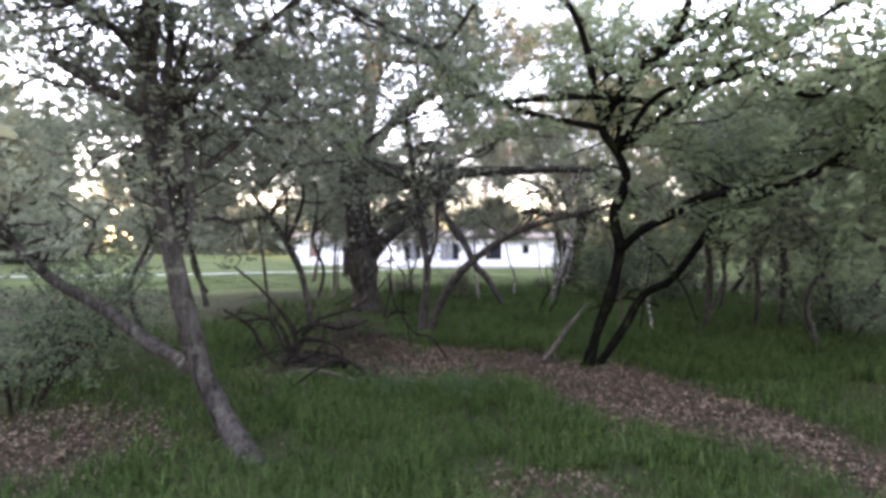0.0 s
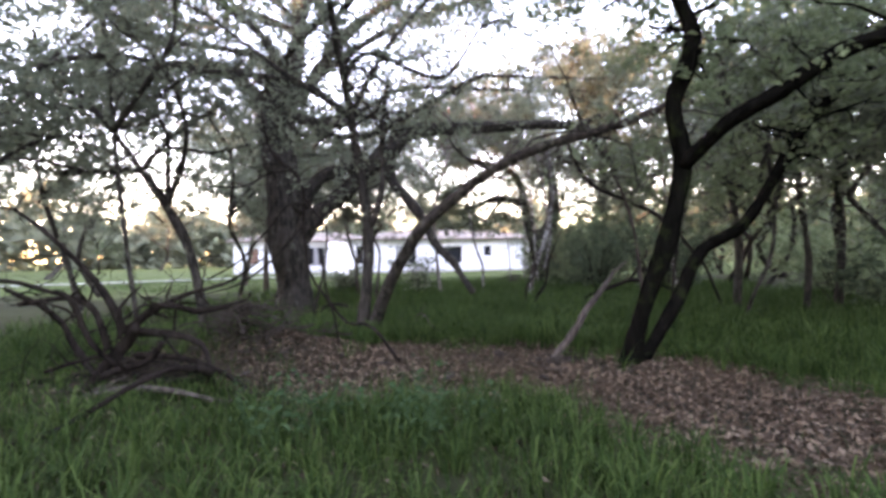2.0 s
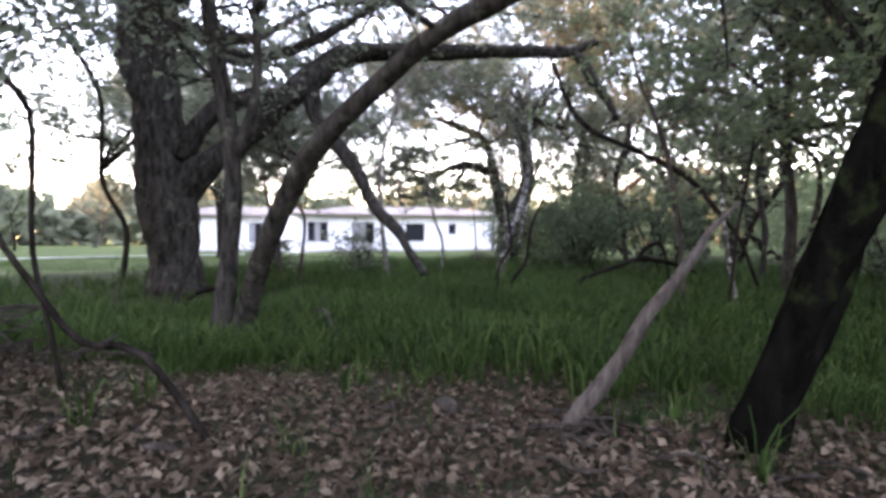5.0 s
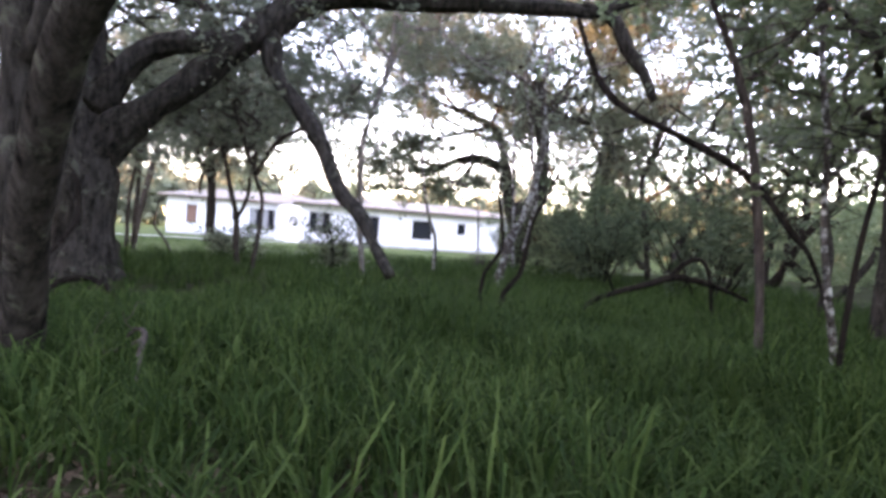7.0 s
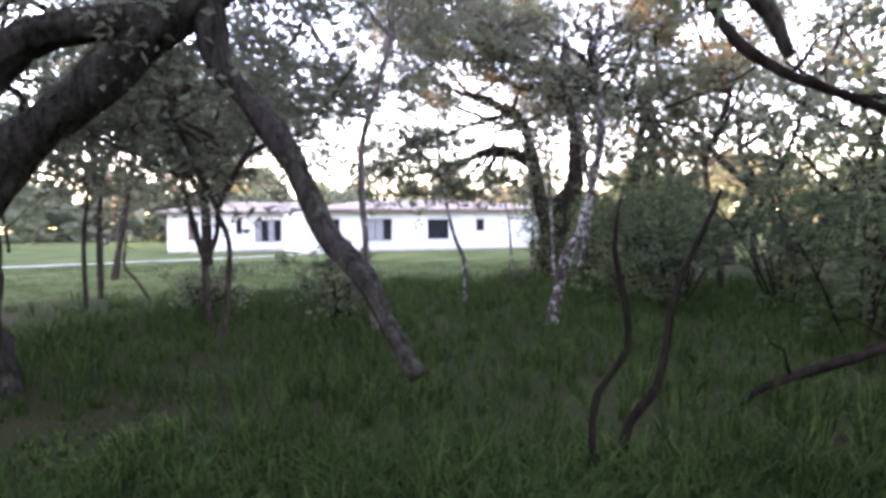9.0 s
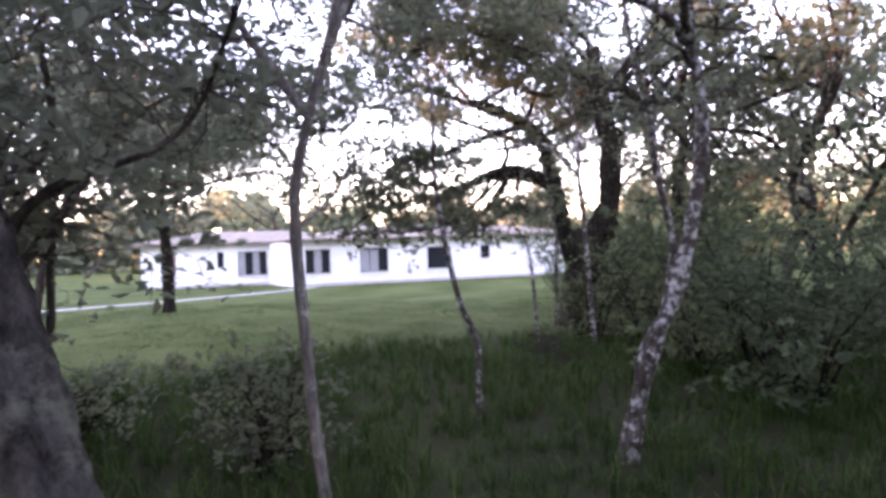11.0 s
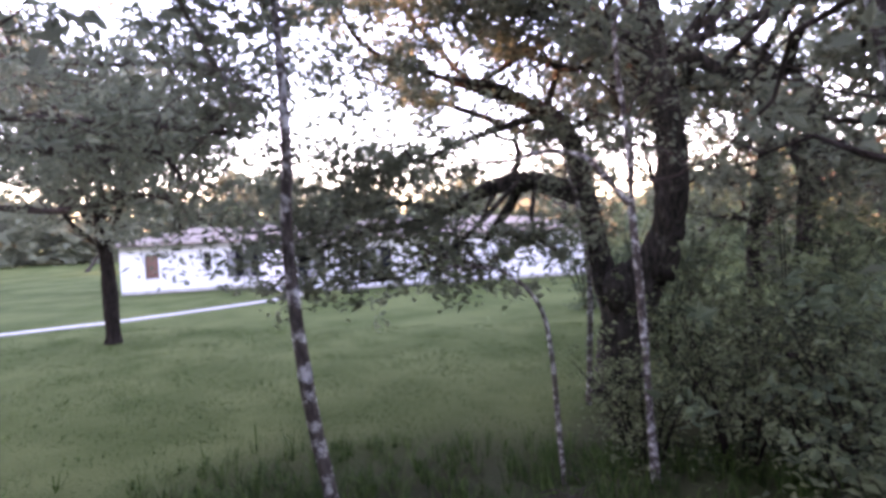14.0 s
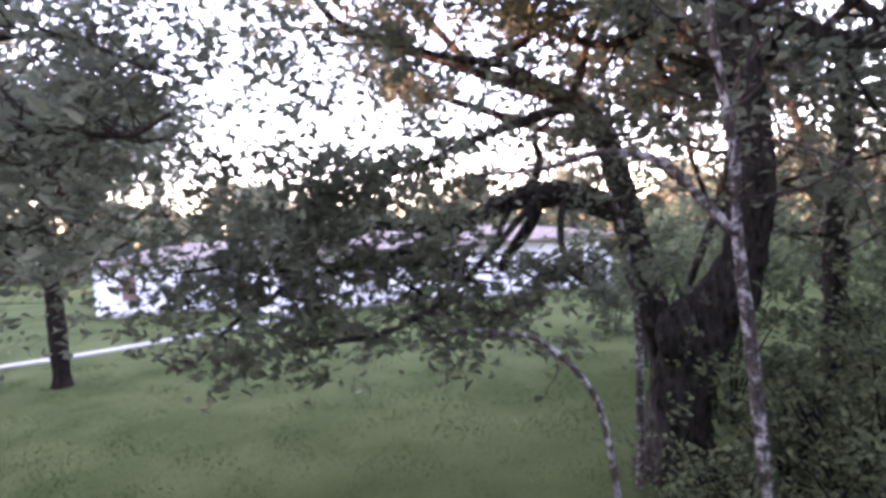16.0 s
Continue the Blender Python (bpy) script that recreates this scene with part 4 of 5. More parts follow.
tree("fallen_branch", "bare dead branch lying in long grass", [("branch", [(13.92, 15.6, 0.22, 0.036), (14.23, 15.6, 0.38, 0.042), (14.7, 15.6, 0.54, 0.046), (14.93, 15.6, 0.63, 0.045), (15.44, 15.65, 0.56, 0.036), (15.9, 15.7, 0.4, 0.028)]), ("branch", [(14.9, 15.62, 0.6, 0.036), (15.06, 15.65, 0.8, 0.042), (15.27, 15.65, 0.88, 0.038), (15.4, 15.7, 0.72, 0.03), (15.46, 15.7, 0.35, 0.024), (15.48, 15.7, 0.0, 0.02)])], BARK_DARK, None, 65, twigs=7, length=0.5, min_z=0.2, start=0.3, sub=1, category="dead branch")
tree("bent_tree", "thin bare tree bent low across the clearing", [("trunk", [(13.65, 16.4, 4.13, 0.045), (13.95, 16.2, 3.25, 0.052), (14.31, 16, 2.8, 0.054), (14.96, 15.9, 2.47, 0.053), (15.76, 15.7, 1.98, 0.056), (16.25, 15.5, 1.3, 0.047), (16.55, 15.5, 0.9, 0.036)][::-1])], BARK_DARK, LEAF_OAK, 66, twigs=16, length=0.7, min_z=1.0, start=0.3, sub=2, leaf_share=0.3)
tree("fallen_branch", "thin dead branch curled over in the grass", [("branch", [(8.36, 13.2, -0.12, 0.042), (8.38, 13.4, 0.07, 0.04), (8.43, 13.6, 0.22, 0.038), (8.65, 13.6, 0.29, 0.036), (8.82, 13.6, 0.27, 0.034), (9.06, 13.5, 0.2, 0.03), (9.15, 13.4, 0.11, 0.03), (9.06, 13.3, 0.06, 0.028), (8.83, 13.3, 0.03, 0.024)]), ("branch", [(8.38, 13.3, 0.02, 0.04), (8.36, 13.25, 0.2, 0.04), (8.34, 13.5, 0.44, 0.036), (8.3, 13.8, 0.64, 0.032), (8.29, 14.0, 0.92, 0.026), (8.25, 14.0, 1.25, 0.02), (8.15, 14.0, 1.42, 0.01)])], BARK_DARK, None, 67, twigs=3, length=0.3, min_z=0.1, start=0.3, sub=1, category="dead branch")
gl = np.random.default_rng(90)
for k in range(18):
    cx, cy = gl.uniform(8.4, 13.0), gl.uniform(8.2, 9.7)
    ca, cl, cr = gl.uniform(0, 3.14), gl.uniform(0.06, 0.16), gl.uniform(0.018, 0.036)
    tree("wood_chunk", "crumbling chunk of dead wood among fallen leaves", [("chunk", [(cx - np.cos(ca) * cl, cy - np.sin(ca) * cl, 0.03, cr * 0.5), (cx - np.cos(ca) * cl * 0.8, cy - np.sin(ca) * cl * 0.8, 0.04, cr), (cx, cy, 0.05, cr * 1.2), (cx + np.cos(ca) * cl, cy + np.sin(ca) * cl, 0.03, cr * 0.6)])],
         BARK_DEAD, None, 700 + k, twigs=0, category="dead wood", rough=0.3, ground=False, group="dead wood chunks")
tree("stump", "short rotten grey stump among dead sticks", [("stump", [(8.42, 9.7, -0.05, 0.13), (8.4, 9.7, 0.25, 0.11), (8.43, 9.72, 0.48, 0.1), (8.45, 9.7, 0.58, 0.06)])], BARK_DEAD, None, 68, twigs=0, category="stump", rough=0.3, ground=False)
tree("bowed_sapling", "thin dark sapling bowed over leaf litter", [("trunk", [(10.55, 9, 0.42, 0.019), (10.25, 9, 0.48, 0.02), (10.02, 9, 0.75, 0.02), (9.82, 9, 1.05, 0.02), (9.75, 9, 1.51, 0.019), (9.74, 9, 2.03, 0.02), (9.62, 9, 2.23, 0.022), (9.45, 9, 2.36, 0.022), (9.32, 9, 2.58, 0.02), (9.2, 9.1, 3.0, 0.012)]),
     ("limb", [(9.74, 9, 1.95, 0.017), (9.9, 9, 1.72, 0.016), (10.02, 9, 1.56, 0.015), (9.98, 9.05, 1.2, 0.015), (9.98, 9.05, 0.9, 0.015), (10.1, 9, 0.54, 0.014), (10.15, 9, 0.25, 0.013)]),
     ("limb", [(9.75, 9, 1.84, 0.016), (9.62, 8.85, 1.82, 0.016), (9.45, 8.8, 1.59, 0.016), (9.28, 8.8, 1.42, 0.016), (9.07, 8.8, 1.2, 0.014), (8.7, 8.8, 1.0, 0.01)]),
     ("limb", [(9.75, 9, 1.63, 0.018), (9.66, 8.9, 1.47, 0.018), (9.5, 8.9, 1.29, 0.018), (9.29, 8.9, 1.11, 0.017), (8.97, 8.9, 0.92, 0.014), (8.5, 8.9, 0.8, 0.008)]),
     ("limb", [(9.62, 9, 2.23, 0.016), (9.4, 8.9, 2.2, 0.015), (9.1, 8.85, 2.05, 0.013), (8.7, 8.8, 2.05, 0.008)])], BARK_DARK, LEAF_OAK, 63, twigs=60, length=0.6, min_z=1.75, start=0.3, sub=1, leaf_share=0.6, leaf_every=0.03)
tree("dead_stick", "dead stick standing in long grass", [("branch", [(11.34, 10.5, -0.06, 0.026), (11.3, 10.55, 0.07, 0.024), (11.08, 10.85, 0.13, 0.022), (10.97, 11.0, 0.18, 0.022), (10.86, 11.2, 0.28, 0.02), (10.81, 11.3, 0.32, 0.018), (10.73, 11.35, 0.33, 0.014), (10.64, 11.4, 0.26, 0.008)]), ("branch", [(10.81, 11.3, 0.3, 0.013), (10.61, 11.4, 0.2, 0.016), (10.36, 11.5, 0.14, 0.018), (10.15, 11.5, 0.08, 0.02), (9.9, 11.55, 0.0, 0.022)])], DEAD, None, 64, twigs=4, length=0.3, min_z=0.1, start=0.3, sub=1, category="dead branch")


def airy_tree(x, y, h, seed, leaf, bark=None, twigs=135):
    """A thin crooked young oak with a loose crown."""
    g = np.random.default_rng(seed)
    pts, px, py = [], x, y
    for k in range(6):
        pts.append((px, py, -0.1 + h * 0.85 * k / 5, 0.011 * h * (1 - 0.15 * k)))
        px, py = px + g.normal(0, 0.05 * h), py + g.normal(0, 0.05 * h)
    tree("young_oak", "young crooked oak with a loose leafy crown", [("trunk", pts)], bark or BARK_OAK, leaf, seed, twigs=twigs, length=1.5, leaf_size=0.115, min_z=1.6,
         start=0.3, clump=0.2, leaf_every=0.03, leaf_share=0.75, canopy=(8, 0.42 * h, 0.3 * h, h, 0.05))


for x, y, h, sd, lf in ((18.2, 11.5, 6.5, 401, LEAF_OAK), (19.5, 14.5, 7.0, 402, LEAF_OAK), (18.2, 18.0, 7.0, 403, LEAF_OAK), (17.3, 7.6, 6.0, 404, LEAF_GREEN), (21.5, 11, 7.5, 405, LEAF_OAK), (20.5, 21.5, 8.5, 406, LEAF_OAK),
                        (14.4, 31.8, 10.5, 407, LEAF_OAK), (17.6, 25.2, 9.5, 409, LEAF_OAK), (20.0, 28.5, 10.0, 410, LEAF_OAK), (3.2, 10.5, 7.0, 411, LEAF_OAK), (1.5, 15.5, 8.0, 412, LEAF_OAK), (4.0, 18.8, 7.5, 413, LEAF_OAK), (-1.5, 20, 8.0, 414, LEAF_HAZED)):
    airy_tree(x, y, h, sd, lf)


def bush(x, y, h, r, leaf, seed, label, leaf_size=0.07, twigs=70):
    """A shrub of many thin stems."""
    g = np.random.default_rng(seed)
    stems = []
    for k in range(9):
        a, l = g.uniform(0, 6.28), r * g.uniform(0.3, 1)
        b = (x + 0.15 * np.cos(a), y + 0.15 * np.sin(a), -0.05, 0.025)
        stems.append(("stem", [b, (x + np.cos(a) * l * 0.5, y + np.sin(a) * l * 0.5, h * 0.5, 0.016), (x + np.cos(a) * l, y + np.sin(a) * l, h * g.uniform(0.7, 1.05), 0.008)]))
    return tree("bush", label, stems, BARK_DARK, leaf, seed, twigs=twigs, length=0.75 * r, leaf_size=leaf_size, category="bush", sides=6, min_z=0.15, start=0.15, clump=0.1, leaf_every=0.025)


for i, (x, y, h, r) in enumerate(((15.0, 23.6, 0.9, 1.0), (15.5, 25.8, 1.7, 1.2), (15.6, 23.2, 2.3, 1.5), (16.4, 26.5, 2.6, 1.6), (17.2, 21.5, 2.6, 1.7), (15.3, 21.6, 1.9, 1.2),
                                  (17.5, 29.5, 3.0, 1.8), (19.5, 25, 3.2, 2.0), (16.6, 18.6, 2.2, 1.4), (19.2, 33.5, 3.0, 2.0), (15.5, 33.0, 2.2, 1.4), (19.6, 13.5, 1.2, 1.3), (20.5, 17.5, 1.6, 1.5), (15.0, 30.8, 2.8, 1.4), (14.6, 34.5, 3.2, 1.6), (16.8, 36.0, 3.4, 1.8), (14.4, 38.5, 3.2, 1.7), (16.4, 28.4, 3.2, 1.5), (15.4, 27.2, 2.0, 1.2), (14.9, 28.3, 1.5, 0.9))):
    bush(x, y, h * (1 if y > 22 else 0.85), r, (LEAF_GREEN, LEAF_DARK, LEAF_DARK)[i % 3], 200 + i, "dense dark green shrub under the trees", 0.1, 68)
for i, (x, y, h, r) in enumerate(((13.6, 26.1, 1.5, 1.0), (14.7, 25.9, 1.8, 1.2), (15.9, 25.3, 2.0, 1.2))):
    bush(x, y, h, r, LEAF_GREEN, 260 + i, "feathery green shrub in front of the old oak", 0.062, 105)
for i, (x, y, h, r) in enumerate(((6.9, 20.2, 0.7, 0.8), (9.6, 19.6, 1.0, 0.7))):
    bush(x, y, h, r, LEAF_OAK, 230 + i, "leafy shrub at the edge of the lawn", 0.075, 90)
for i, (x, y, h, r) in enumerate(((5.2, 6.2, 1.3, 1.2), (4.0, 8.3, 1.7, 1.4), (6.2, 4.8, 1.0, 0.9), (3.5, 5.0, 1.8, 1.4))):
    bush(x, y, h, r, LEAF_DARK, 240 + i, "low tangled shrub beside the leaning tree", 0.07, 90)


# ---- the wood around ----
def wood_tree(seed, h, bark, leaf, leaf_size, twigs, crown_from):
    g = np.random.default_rng(seed)
    pts, x, y = [], 0.0, 0.0
    for k in range(7):
        z = -0.1 + h * 0.8 * k / 6
        pts.append((x, y, z, 0.02 * h * (1 - 0.12 * k)))
        x += g.normal(0, 0.05 * h)
        y += g.normal(0, 0.05 * h)
    stems = [("trunk", pts)]
    for _ in range(3):
        k = g.integers(2, 5)
        a = g.uniform(0, 6.28)
        b = pts[k]
        l = h * 0.35
        stems.append(("limb", [b, (b[0] + np.cos(a) * l * 0.5, b[1] + np.sin(a) * l * 0.5, b[2] + l * 0.35, b[3] * 0.6), (b[0] + np.cos(a) * l, b[1] + np.sin(a) * l, b[2] + l * 0.8, b[3] * 0.3)]))
    return tree("wood_tree", "crooked oak of the surrounding wood", stems, bark, leaf, seed, twigs=twigs, length=h * 0.26, leaf_size=leaf_size, group="trees of the wood",
                sides=8, min_z=crown_from, start=0.3, clump=0.26, leaf_every=0.1, sub=3)


models = [wood_tree(101, 9.0, BARK_DARK, LEAF_HAZED, 0.2, 75, 1.9), wood_tree(102, 11.0, BARK_OAK, LEAF_OAK, 0.22, 80, 2.4), wood_tree(103, 7.0, BARK_DARK, LEAF_GREEN, 0.18, 75, 1.3)]
# spots from (11, -8) on are unseen trees, added to shade the near ground
spots = [(-16, 30), (-20, 38), (-24, 48), (-14, 57), (-6, 58), (2, 57), (9, 58), (16, 56), (22, 50), (22, 20), (21.5, 38), (20.5, 24.5), (23, 28.5), (21, 33), (25, 36), (18.8, 39), (24.5, 22.5), (23.5, 16.5), (26, 31), (-1, 7), (2, 3), (18.5, 5.5), (20, 1), (11, -8), (16, -5), (7.5, -4.5), (14, -12), (19, -3), (5, -9), (9, -13), (12.5, -4.5), (19.5, 2.2), (4.6, -0.5), (15.5, -3.8), (9.5, -3.8)]
for k in range(40):
    spots.append((rng.uniform(22, 44), rng.uniform(4, 52)) if k < 15 else (rng.uniform(-34, -5), rng.uniform(-4, 22)) if k < 25 else (rng.uniform(-34, 40), rng.uniform(57, 78)))
for i, m in enumerate(models):
    m.matrix_basis = Matrix.Translation((*spots[i], 0))
# copies behind and to the left are kept low so sun reaches the tree tops
for i, (x, y) in enumerate(spots[3:]):
    copy_thing(models[i % 3], Matrix.Translation((x, y, 0)) @ Matrix.Rotation(rng.uniform(0, 6.28), 4, "Z") @ Matrix.Diagonal((*[rng.uniform(0.8, 1.2) * (0.62 if y < 6 else 0.75 if x < 0 and y < 25 else 1)] * 3, 1)))


def far_wood():
    """The closed wood all round, far off: one uneven belt of foliage, its half out of view added for shade."""
    g = np.random.default_rng(71)
    n = 36000
    a = g.uniform(0, 2 * np.pi, n)
    r = 78 + 22 * g.random(n) + 6 * np.sin(a * 5)
    top = 9 + 1.5 * np.sin(a * 13) + 1.8 * np.sin(a * 31 + 1) + 1.2 * np.sin(a * 67)
    x, y = 8 + r * np.cos(a), 25 + r * np.sin(a)
    z = top * g.random(n) ** 0.8
    tagged(new("far_wood", leaves_mesh("far_wood", np.stack([x, y, z], 1), 2.4, LEAF_HAZED, g)), "far belt of oak wood closing the view", "wood", kind="stuff")

    # a nearer, taller wood on the sunset side, out of view, added to block low sun
    n = 34000
    a = np.radians(90) - SUN_AZ + g.uniform(-0.9, 0.9, n)
    r = 48 + 20 * g.random(n)
    z = (15.2 + 1.0 * np.sin(a * 21) + 0.8 * np.sin(a * 47)) * g.random(n)
    x, y = 10 + r * np.cos(a), 18 + r * np.sin(a)
    tagged(new("far_wood", leaves_mesh("far_wood", np.stack([x, y, z], 1), 2.0, LEAF_HAZED, g)), "unseen tall wood added to keep the low sun off the clearing", "wood", kind="stuff")


far_wood()


def undergrowth():
    """Dense low growth between the trunks of the wood, in uneven clumps."""
    g = np.random.default_rng(72)
    x = np.r_[g.uniform(26.5, 38, 110), g.uniform(19, 32, 30)]
    y = np.r_[g.uniform(-4, 48, 110), g.uniform(52, 62, 30)]
    h = g.uniform(2.2, 6.0, len(x)) * np.where(x > 20, 1.0, 0.75)
    k = g.integers(len(x), size=38000)
    c = np.stack([x[k], y[k], 0 * x[k]], 1)
    u = g.random(len(k)) ** 0.8
    w = 1.6 * (1.15 - 0.75 * u)
    c += np.stack([g.normal(0, 1, len(k)) * w, g.normal(0, 1, len(k)) * w, 0.1 + u * h[k]], 1)
    tagged(new("undergrowth", leaves_mesh("undergrowth", c, 0.36, LEAF_GREEN, g)), "dense green undergrowth between the trunks of the wood", "undergrowth", kind="stuff")


undergrowth()


def path_strip():
    """The pale footpath that curves to the house corner."""
    pts = smooth_path([(-30, 20, 0.02, 0.32), (-14, 28.5, 0.02, 0.32), (-5, 36.0, 0.02, 0.32), (-3.0, 37.9, 0.02, 0.32), (-1.4, 39.9, 0.02, 0.32), (0.3, 42.3, 0.02, 0.32), (0.9, 43.6, 0.02, 0.32), (1.0, 44.9, 0.02, 0.32)], 0.5)
    t = np.gradient(pts[:, :3], axis=0)
    nrm = np.stack([-t[:, 1], t[:, 0]], 1)
    nrm /= np.linalg.norm(nrm, axis=1, keepdims=True)
    bm = bmesh.new()
    rows = []
    for p, q in zip(pts, nrm):
        w = p[3]
        rows.append([bm.verts.new((p[0] + q[0] * w * k, p[1] + q[1] * w * k, z)) for k, z in ((-1, -0.1), (-1, 0.03), (1, 0.03), (1, -0.1))])
    for a, b in zip(rows, rows[1:]):
        for k in range(3):
            bm.faces.new((a[k], a[k + 1], b[k + 1], b[k]))
    bmesh.ops.recalc_face_normals(bm, faces=bm.faces)
    me = bpy.data.meshes.new("path")
    bm.to_mesh(me)
    bm.free()
    me.materials.append(CONCRETE)
    tagged(new("path", me), "narrow pale concrete footpath across the lawn", "path", kind="structure")


path_strip()


# ---- grass and fallen leaves ----
def blades(name, n, area, tall, width, keep, material, label, seed):
    g = np.random.default_rng(seed)
    x = g.uniform(area[0], area[1], n)
    y = g.uniform(area[2], area[3], n)
    patch = 0.5 + 0.5 * np.sin(x * 2.1 + 1.7 * np.sin(y * 1.3)) * np.cos(y * 2.4 + 1.3 * np.sin(x * 1.7))
    ok = g.random(n) < keep(x, y) * (0.35 + 0.75 * patch)
    x, y, patch = x[ok], y[ok], patch[ok]
    n = len(x)
    z = height(x, y) * (1 - 0.8 * lawn_zone(x, y)) - 0.01
    h = tall * g.uniform(0.45, 1.25, n) * (0.55 + 0.65 * patch)
    a = g.uniform(0, 2 * np.pi, n)
    lean = h * g.uniform(0.25, 1.15, n)
    w = width * g.uniform(0.6, 1.3, n)
    b = np.stack([x, y, z], 1)
    out = np.stack([np.cos(a), np.sin(a), 0 * a], 1)
    side = np.stack([-np.sin(a), np.cos(a), 0 * a], 1) * w[:, None] * 0.5
    upv = np.array([0, 0, 1.0])
    mid = b + out * (lean * 0.3)[:, None] + upv * (h * 0.65)[:, None]
    tip = b + out * lean[:, None] + upv * (h * g.uniform(0.6, 1.0, n))[:, None]
    v = np.stack([b - side, b + side, mid + side * 0.8, mid - side * 0.8, tip], 1).reshape(-1, 3)
    i = np.arange(n)[:, None] * 5
    f = np.concatenate([i + [[0, 1, 2]], i + [[0, 2, 3]], i + [[3, 2, 4]]], 1)
    return tagged(new(name, raw_mesh(name, v, f, 3, material)), label, "grass", kind="stuff")


def fade(x, y, area, w=3.0):
    """Thins out towards the edges of an area, unevenly."""
    d = np.minimum(np.minimum(x - area[0], area[1] - x), np.minimum(y - area[2], area[3] - y)) + 1.2 * np.sin(x * 1.3) * np.sin(y * 1.1)
    return (d / w).clip(0, 1)


def tufts(name, n, area, tall, keep, label, seed, per=13):
    """Long grass in tufts, each blade rising and drooping outwards."""
    g = np.random.default_rng(seed)
    x, y = g.uniform(area[0], area[1], n), g.uniform(area[2], area[3], n)
    ok = g.random(n) < keep(x, y) * fade(x, y, (area[0], area[1], area[2] - 6, area[3] + 6))
    x, y = x[ok], y[ok]
    worn = 1 - 0.75 * np.exp(-(((x - 8.1) / 1.5) ** 2 + ((y - 14.5) / 1.4) ** 2) ** 2)      # thin grass round the foot of the big oak
    size = worn * g.uniform(0.55, 1.25, len(x)) * (0.8 + 0.25 * np.sin(x * 1.9 + 1.2 * np.sin(y)) * np.cos(y * 1.6))
    x, y, size = np.repeat(x, per), np.repeat(y, per), np.repeat(size, per)
    m = len(x)
    a = g.uniform(0, 2 * np.pi, m)
    r = g.uniform(0, 0.09, m)
    ln = tall * size * g.uniform(0.4, 1.25, m)
    out = np.stack([np.cos(a), np.sin(a), 0 * a], 1)
    side = np.stack([-np.sin(a), np.cos(a), 0 * a], 1) * (0.0042 * g.uniform(0.6, 1.5, m))[:, None]
    b = np.stack([x + r * np.cos(a), y + r * np.sin(a), height(x, y) * (1 - 0.8 * lawn_zone(x, y)) - 0.01], 1)
    bend = g.uniform(0.3, 1.5, m)
    up = np.array([0, 0, 1.0])
    rise = [0, 0.5, 0.82, 0.9]
    reach = [0, 0.12, 0.4, 0.8]
    pts = [b + up * (ln * (h - 0.5 * bend * k**2.2))[:, None] + out * (ln * bend * k)[:, None] for h, k in zip(rise, reach)]
    w = (1.0, 1.1, 0.8)
    v = np.stack([q for k in range(3) for q in (pts[k] - side * w[k], pts[k] + side * w[k])] + [pts[3]], 1).reshape(-1, 3)
    v[:, 2] = np.maximum(v[:, 2], np.repeat(b[:, 2], 7))
    i = np.arange(m)[:, None] * 7
    f = np.concatenate([i + [[0, 1, 3]], i + [[0, 3, 2]], i + [[2, 3, 5]], i + [[2, 5, 4]], i + [[4, 5, 6]]], 1)
    return tagged(new(name, raw_mesh(name, v, f, 3, GRASS)), label, "grass", kind="stuff")


tufts("long_grass", 17000, (2.5, 22, 8.5, 26.5), 0.4, lambda x, y: (1 - litter_zone(x, y)) * (1 - lawn_zone(x, y)) * np.where(y > 14.5, 0.55, 1.0) * np.where(x < 6, 0.5, 1.0), "long lush green grass in tufts under the trees", 41)
tufts("grass_tufts", 4200, (6.5, 16.5, 0.5, 8.8), 0.29, lambda x, y: (1 - litter_zone(x, y)) ** 2, "dense green grass around the fallen leaves", 45, 15)
tufts("grass_tufts", 4200, (7, 17.5, 10.2, 14.8), 0.36, lambda x, y: (1 - litter_zone(x, y)) ** 2, "dense long grass in the clearing", 46)
blades("grass", 120000, (3, 20, -5, 9.5), 0.24, 0.008, lambda x, y: (1 - litter_zone(x, y)) * fade(x, y, (3, 20, -5, 13)), GRASS, "patchy green grass among fallen leaves", 42)
blades("lawn_grass", 110000, (-8, 17, 22, 36), 0.055, 0.012, lambda x, y: lawn_zone(x, y), GRASS, "short mown lawn grass", 43)


def litter():
    g = np.random.default_rng(44)
    n = 170000
    x, y = g.uniform(5.8, 20, n), g.uniform(2, 11, n)
    ok = g.random(n) < litter_zone(x, y) * 0.8 + 0.05
    x, y = x[ok], y[ok]
    z = height(x, y) + g.uniform(0.003, 0.05, len(x)) * (1 + 0.6 * np.sin(x * 7) * np.sin(y * 6))
    me = leaves_mesh("fallen_leaves", np.stack([x, y, z], 1), 0.058, LITTER, g, flat=0.45)
    tagged(new("fallen_leaves", me), "layer of dry brown fallen leaves on soil", "leaves", kind="stuff")


litter()


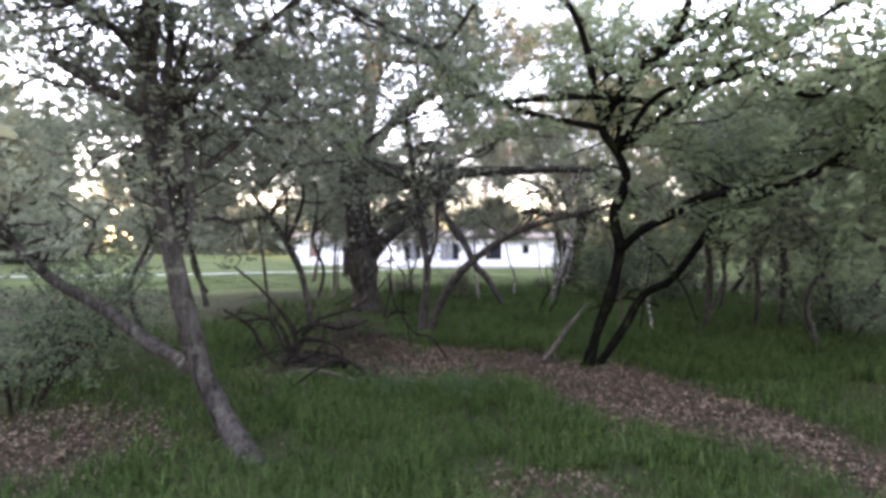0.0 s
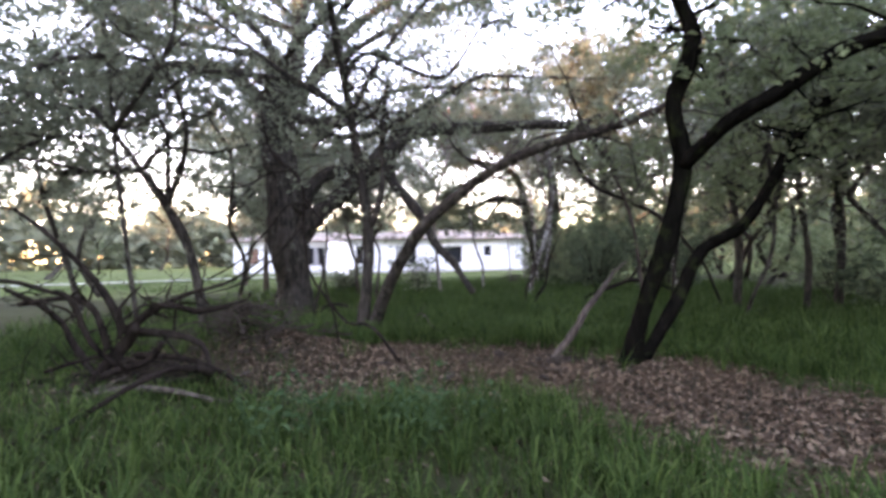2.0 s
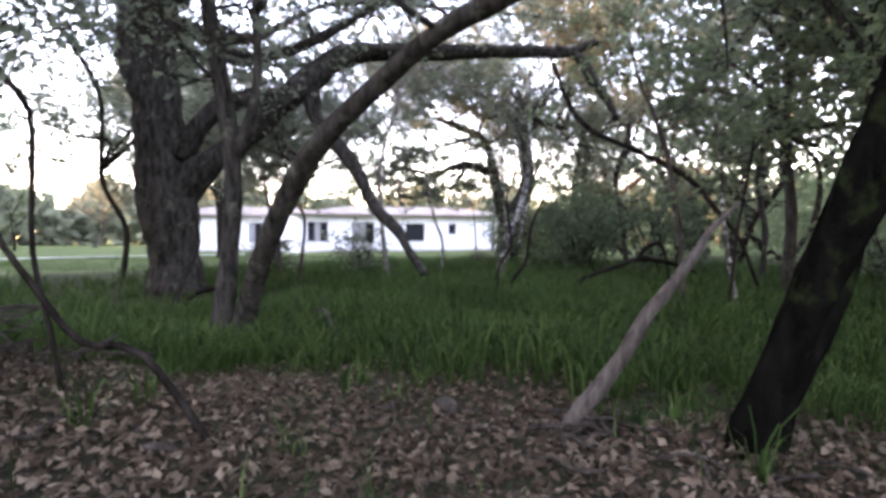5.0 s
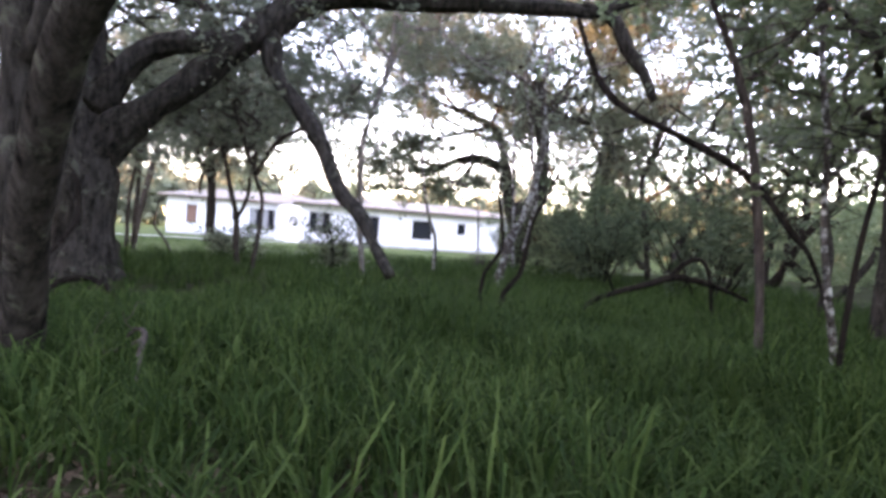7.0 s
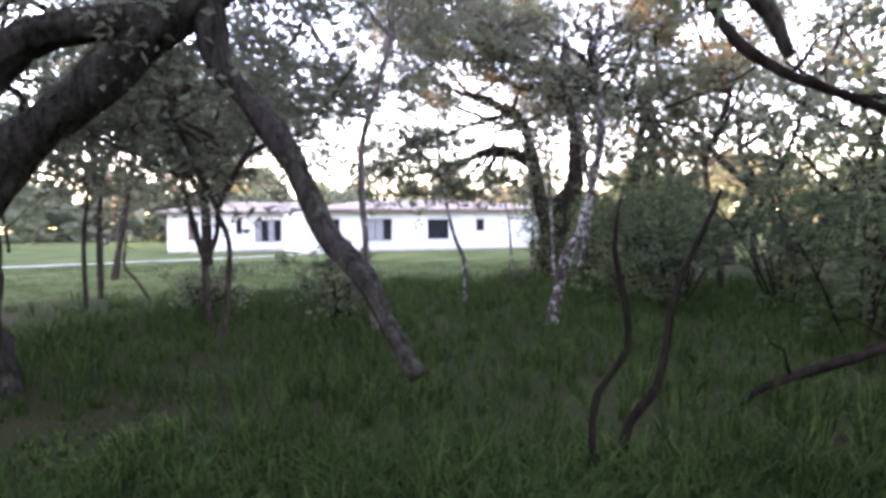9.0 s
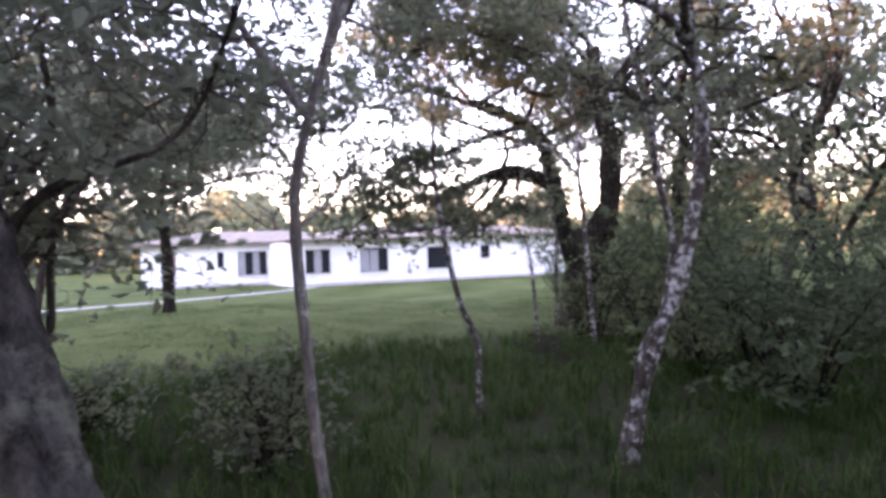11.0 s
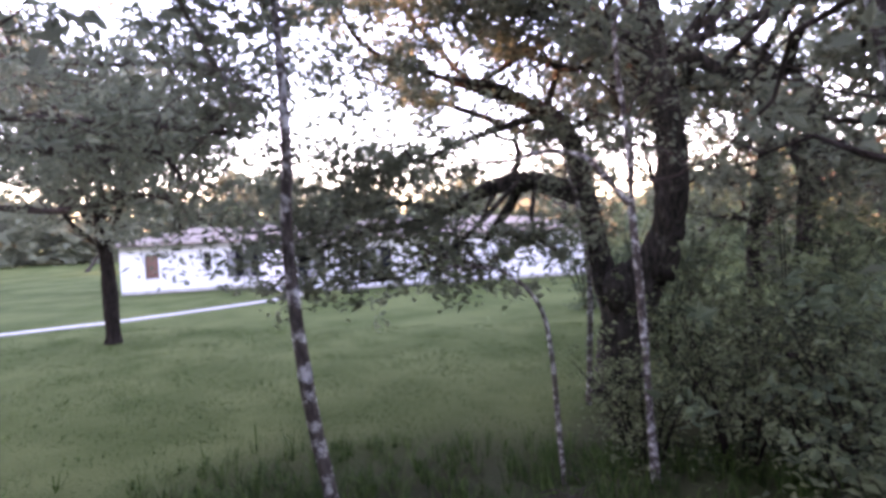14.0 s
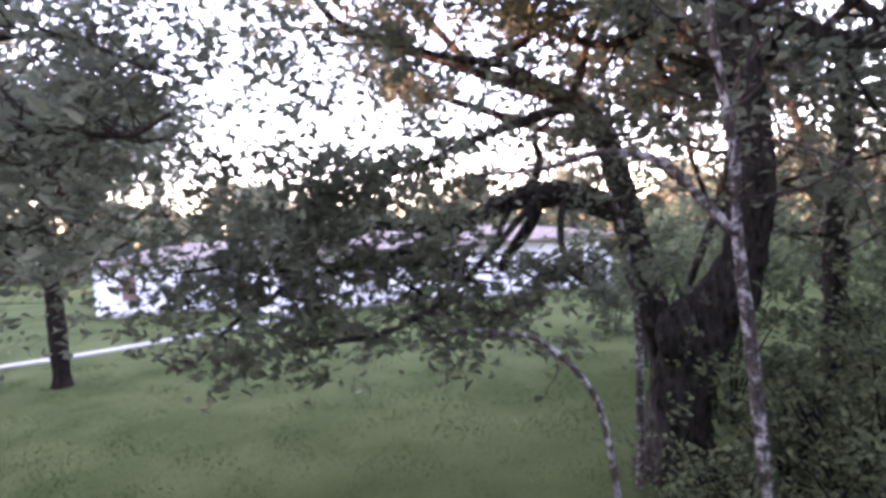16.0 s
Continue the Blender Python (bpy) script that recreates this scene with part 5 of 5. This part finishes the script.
def weed(x, y, seed):
    """A low plant with a few upright stalks and broad soft leaves."""
    g = np.random.default_rng(seed)
    root = new("weed")
    root.location = (x, y, 0)
    tagged(root, "low weed with broad pale green leaves", "plant", "weeds in the clearing")
    spots = []
    for k in range(g.integers(5, 9)):
        a, h = g.uniform(0, 6.28), g.uniform(0.15, 0.42)
        top = np.array([np.cos(a) * 0.35 * h, np.sin(a) * 0.35 * h, h])
        q = np.linspace(0, 1, 5)[:, None] * top + np.array([0.06 * np.cos(a), 0.06 * np.sin(a), 0])
        child("stalk", many_tubes("stalk", [np.c_[q, np.linspace(0.004, 0.002, 5)]], WEED), root)
        for u in (0.45, 0.65, 0.8, 1.0):
            spots.append(q[0] + u * top + g.normal(0, 0.035, 3))
    child("foliage", leaves_mesh("foliage", np.array(spots), 0.065, WEED, g, flat=0.25), root, kind="stuff")


for k in range(13):
    weed(min(11.8, 11.2 + rng.normal(0, 0.6)), min(7.0, 6.7 + rng.normal(0, 0.3)), 300 + k)


def brush_pile(x, y, r, h, n, seed, label):
    """A low heap of dead sticks, each on its own."""
    g = np.random.default_rng(seed)
    root = new("brush_pile")
    root.location = (x, y, 0)
    tagged(root, label, "dead branches")
    shapes = []
    for _ in range(8):
        l = g.uniform(0.2, 0.7)
        q = np.stack([np.linspace(-0.5, 0.5, 6) * l, g.normal(0, 0.03, 6) * l * 2, g.normal(0, 0.02, 6) * l * 2], 1)
        shapes.append(many_tubes("stick", [np.c_[q, np.linspace(1, 0.45, 6) * g.uniform(0.005, 0.014)]], BARK_DEAD, 5))
    for k in range(n):
        d, a = np.abs(g.normal(0, r * 0.5)), g.uniform(0, 6.28)
        ob = child("stick", shapes[k % 8], root)
        z = 0.025 + max(0.0, float(height(x + d * np.cos(a) * 1.4, y + d * np.sin(a) * 0.8))) + h * np.exp(-(d / r) ** 2 * 1.5) * g.random()
        ob.matrix_basis = Matrix.Translation((d * np.cos(a) * 1.4, d * np.sin(a) * 0.8, z)) @ Matrix.Rotation(g.uniform(0, 6.28), 4, "Z") @ Matrix.Rotation(g.normal(0, 0.18 * (z > 0.1)), 4, "Y")


brush_pile(8.9, 9.2, 1.1, 0.42, 200, 81, "low heap of grey dead sticks and leaves")
brush_pile(8.5, 7.9, 0.8, 0.25, 90, 82, "loose dead sticks under the bare tangle")
brush_pile(12.5, 24.1, 0.5, 0.6, 70, 84, "brown heap of dead twigs under the trees")
brush_pile(12.6, 9.2, 1.1, 0.02, 26, 83, "few dead sticks strewn on fallen leaves")
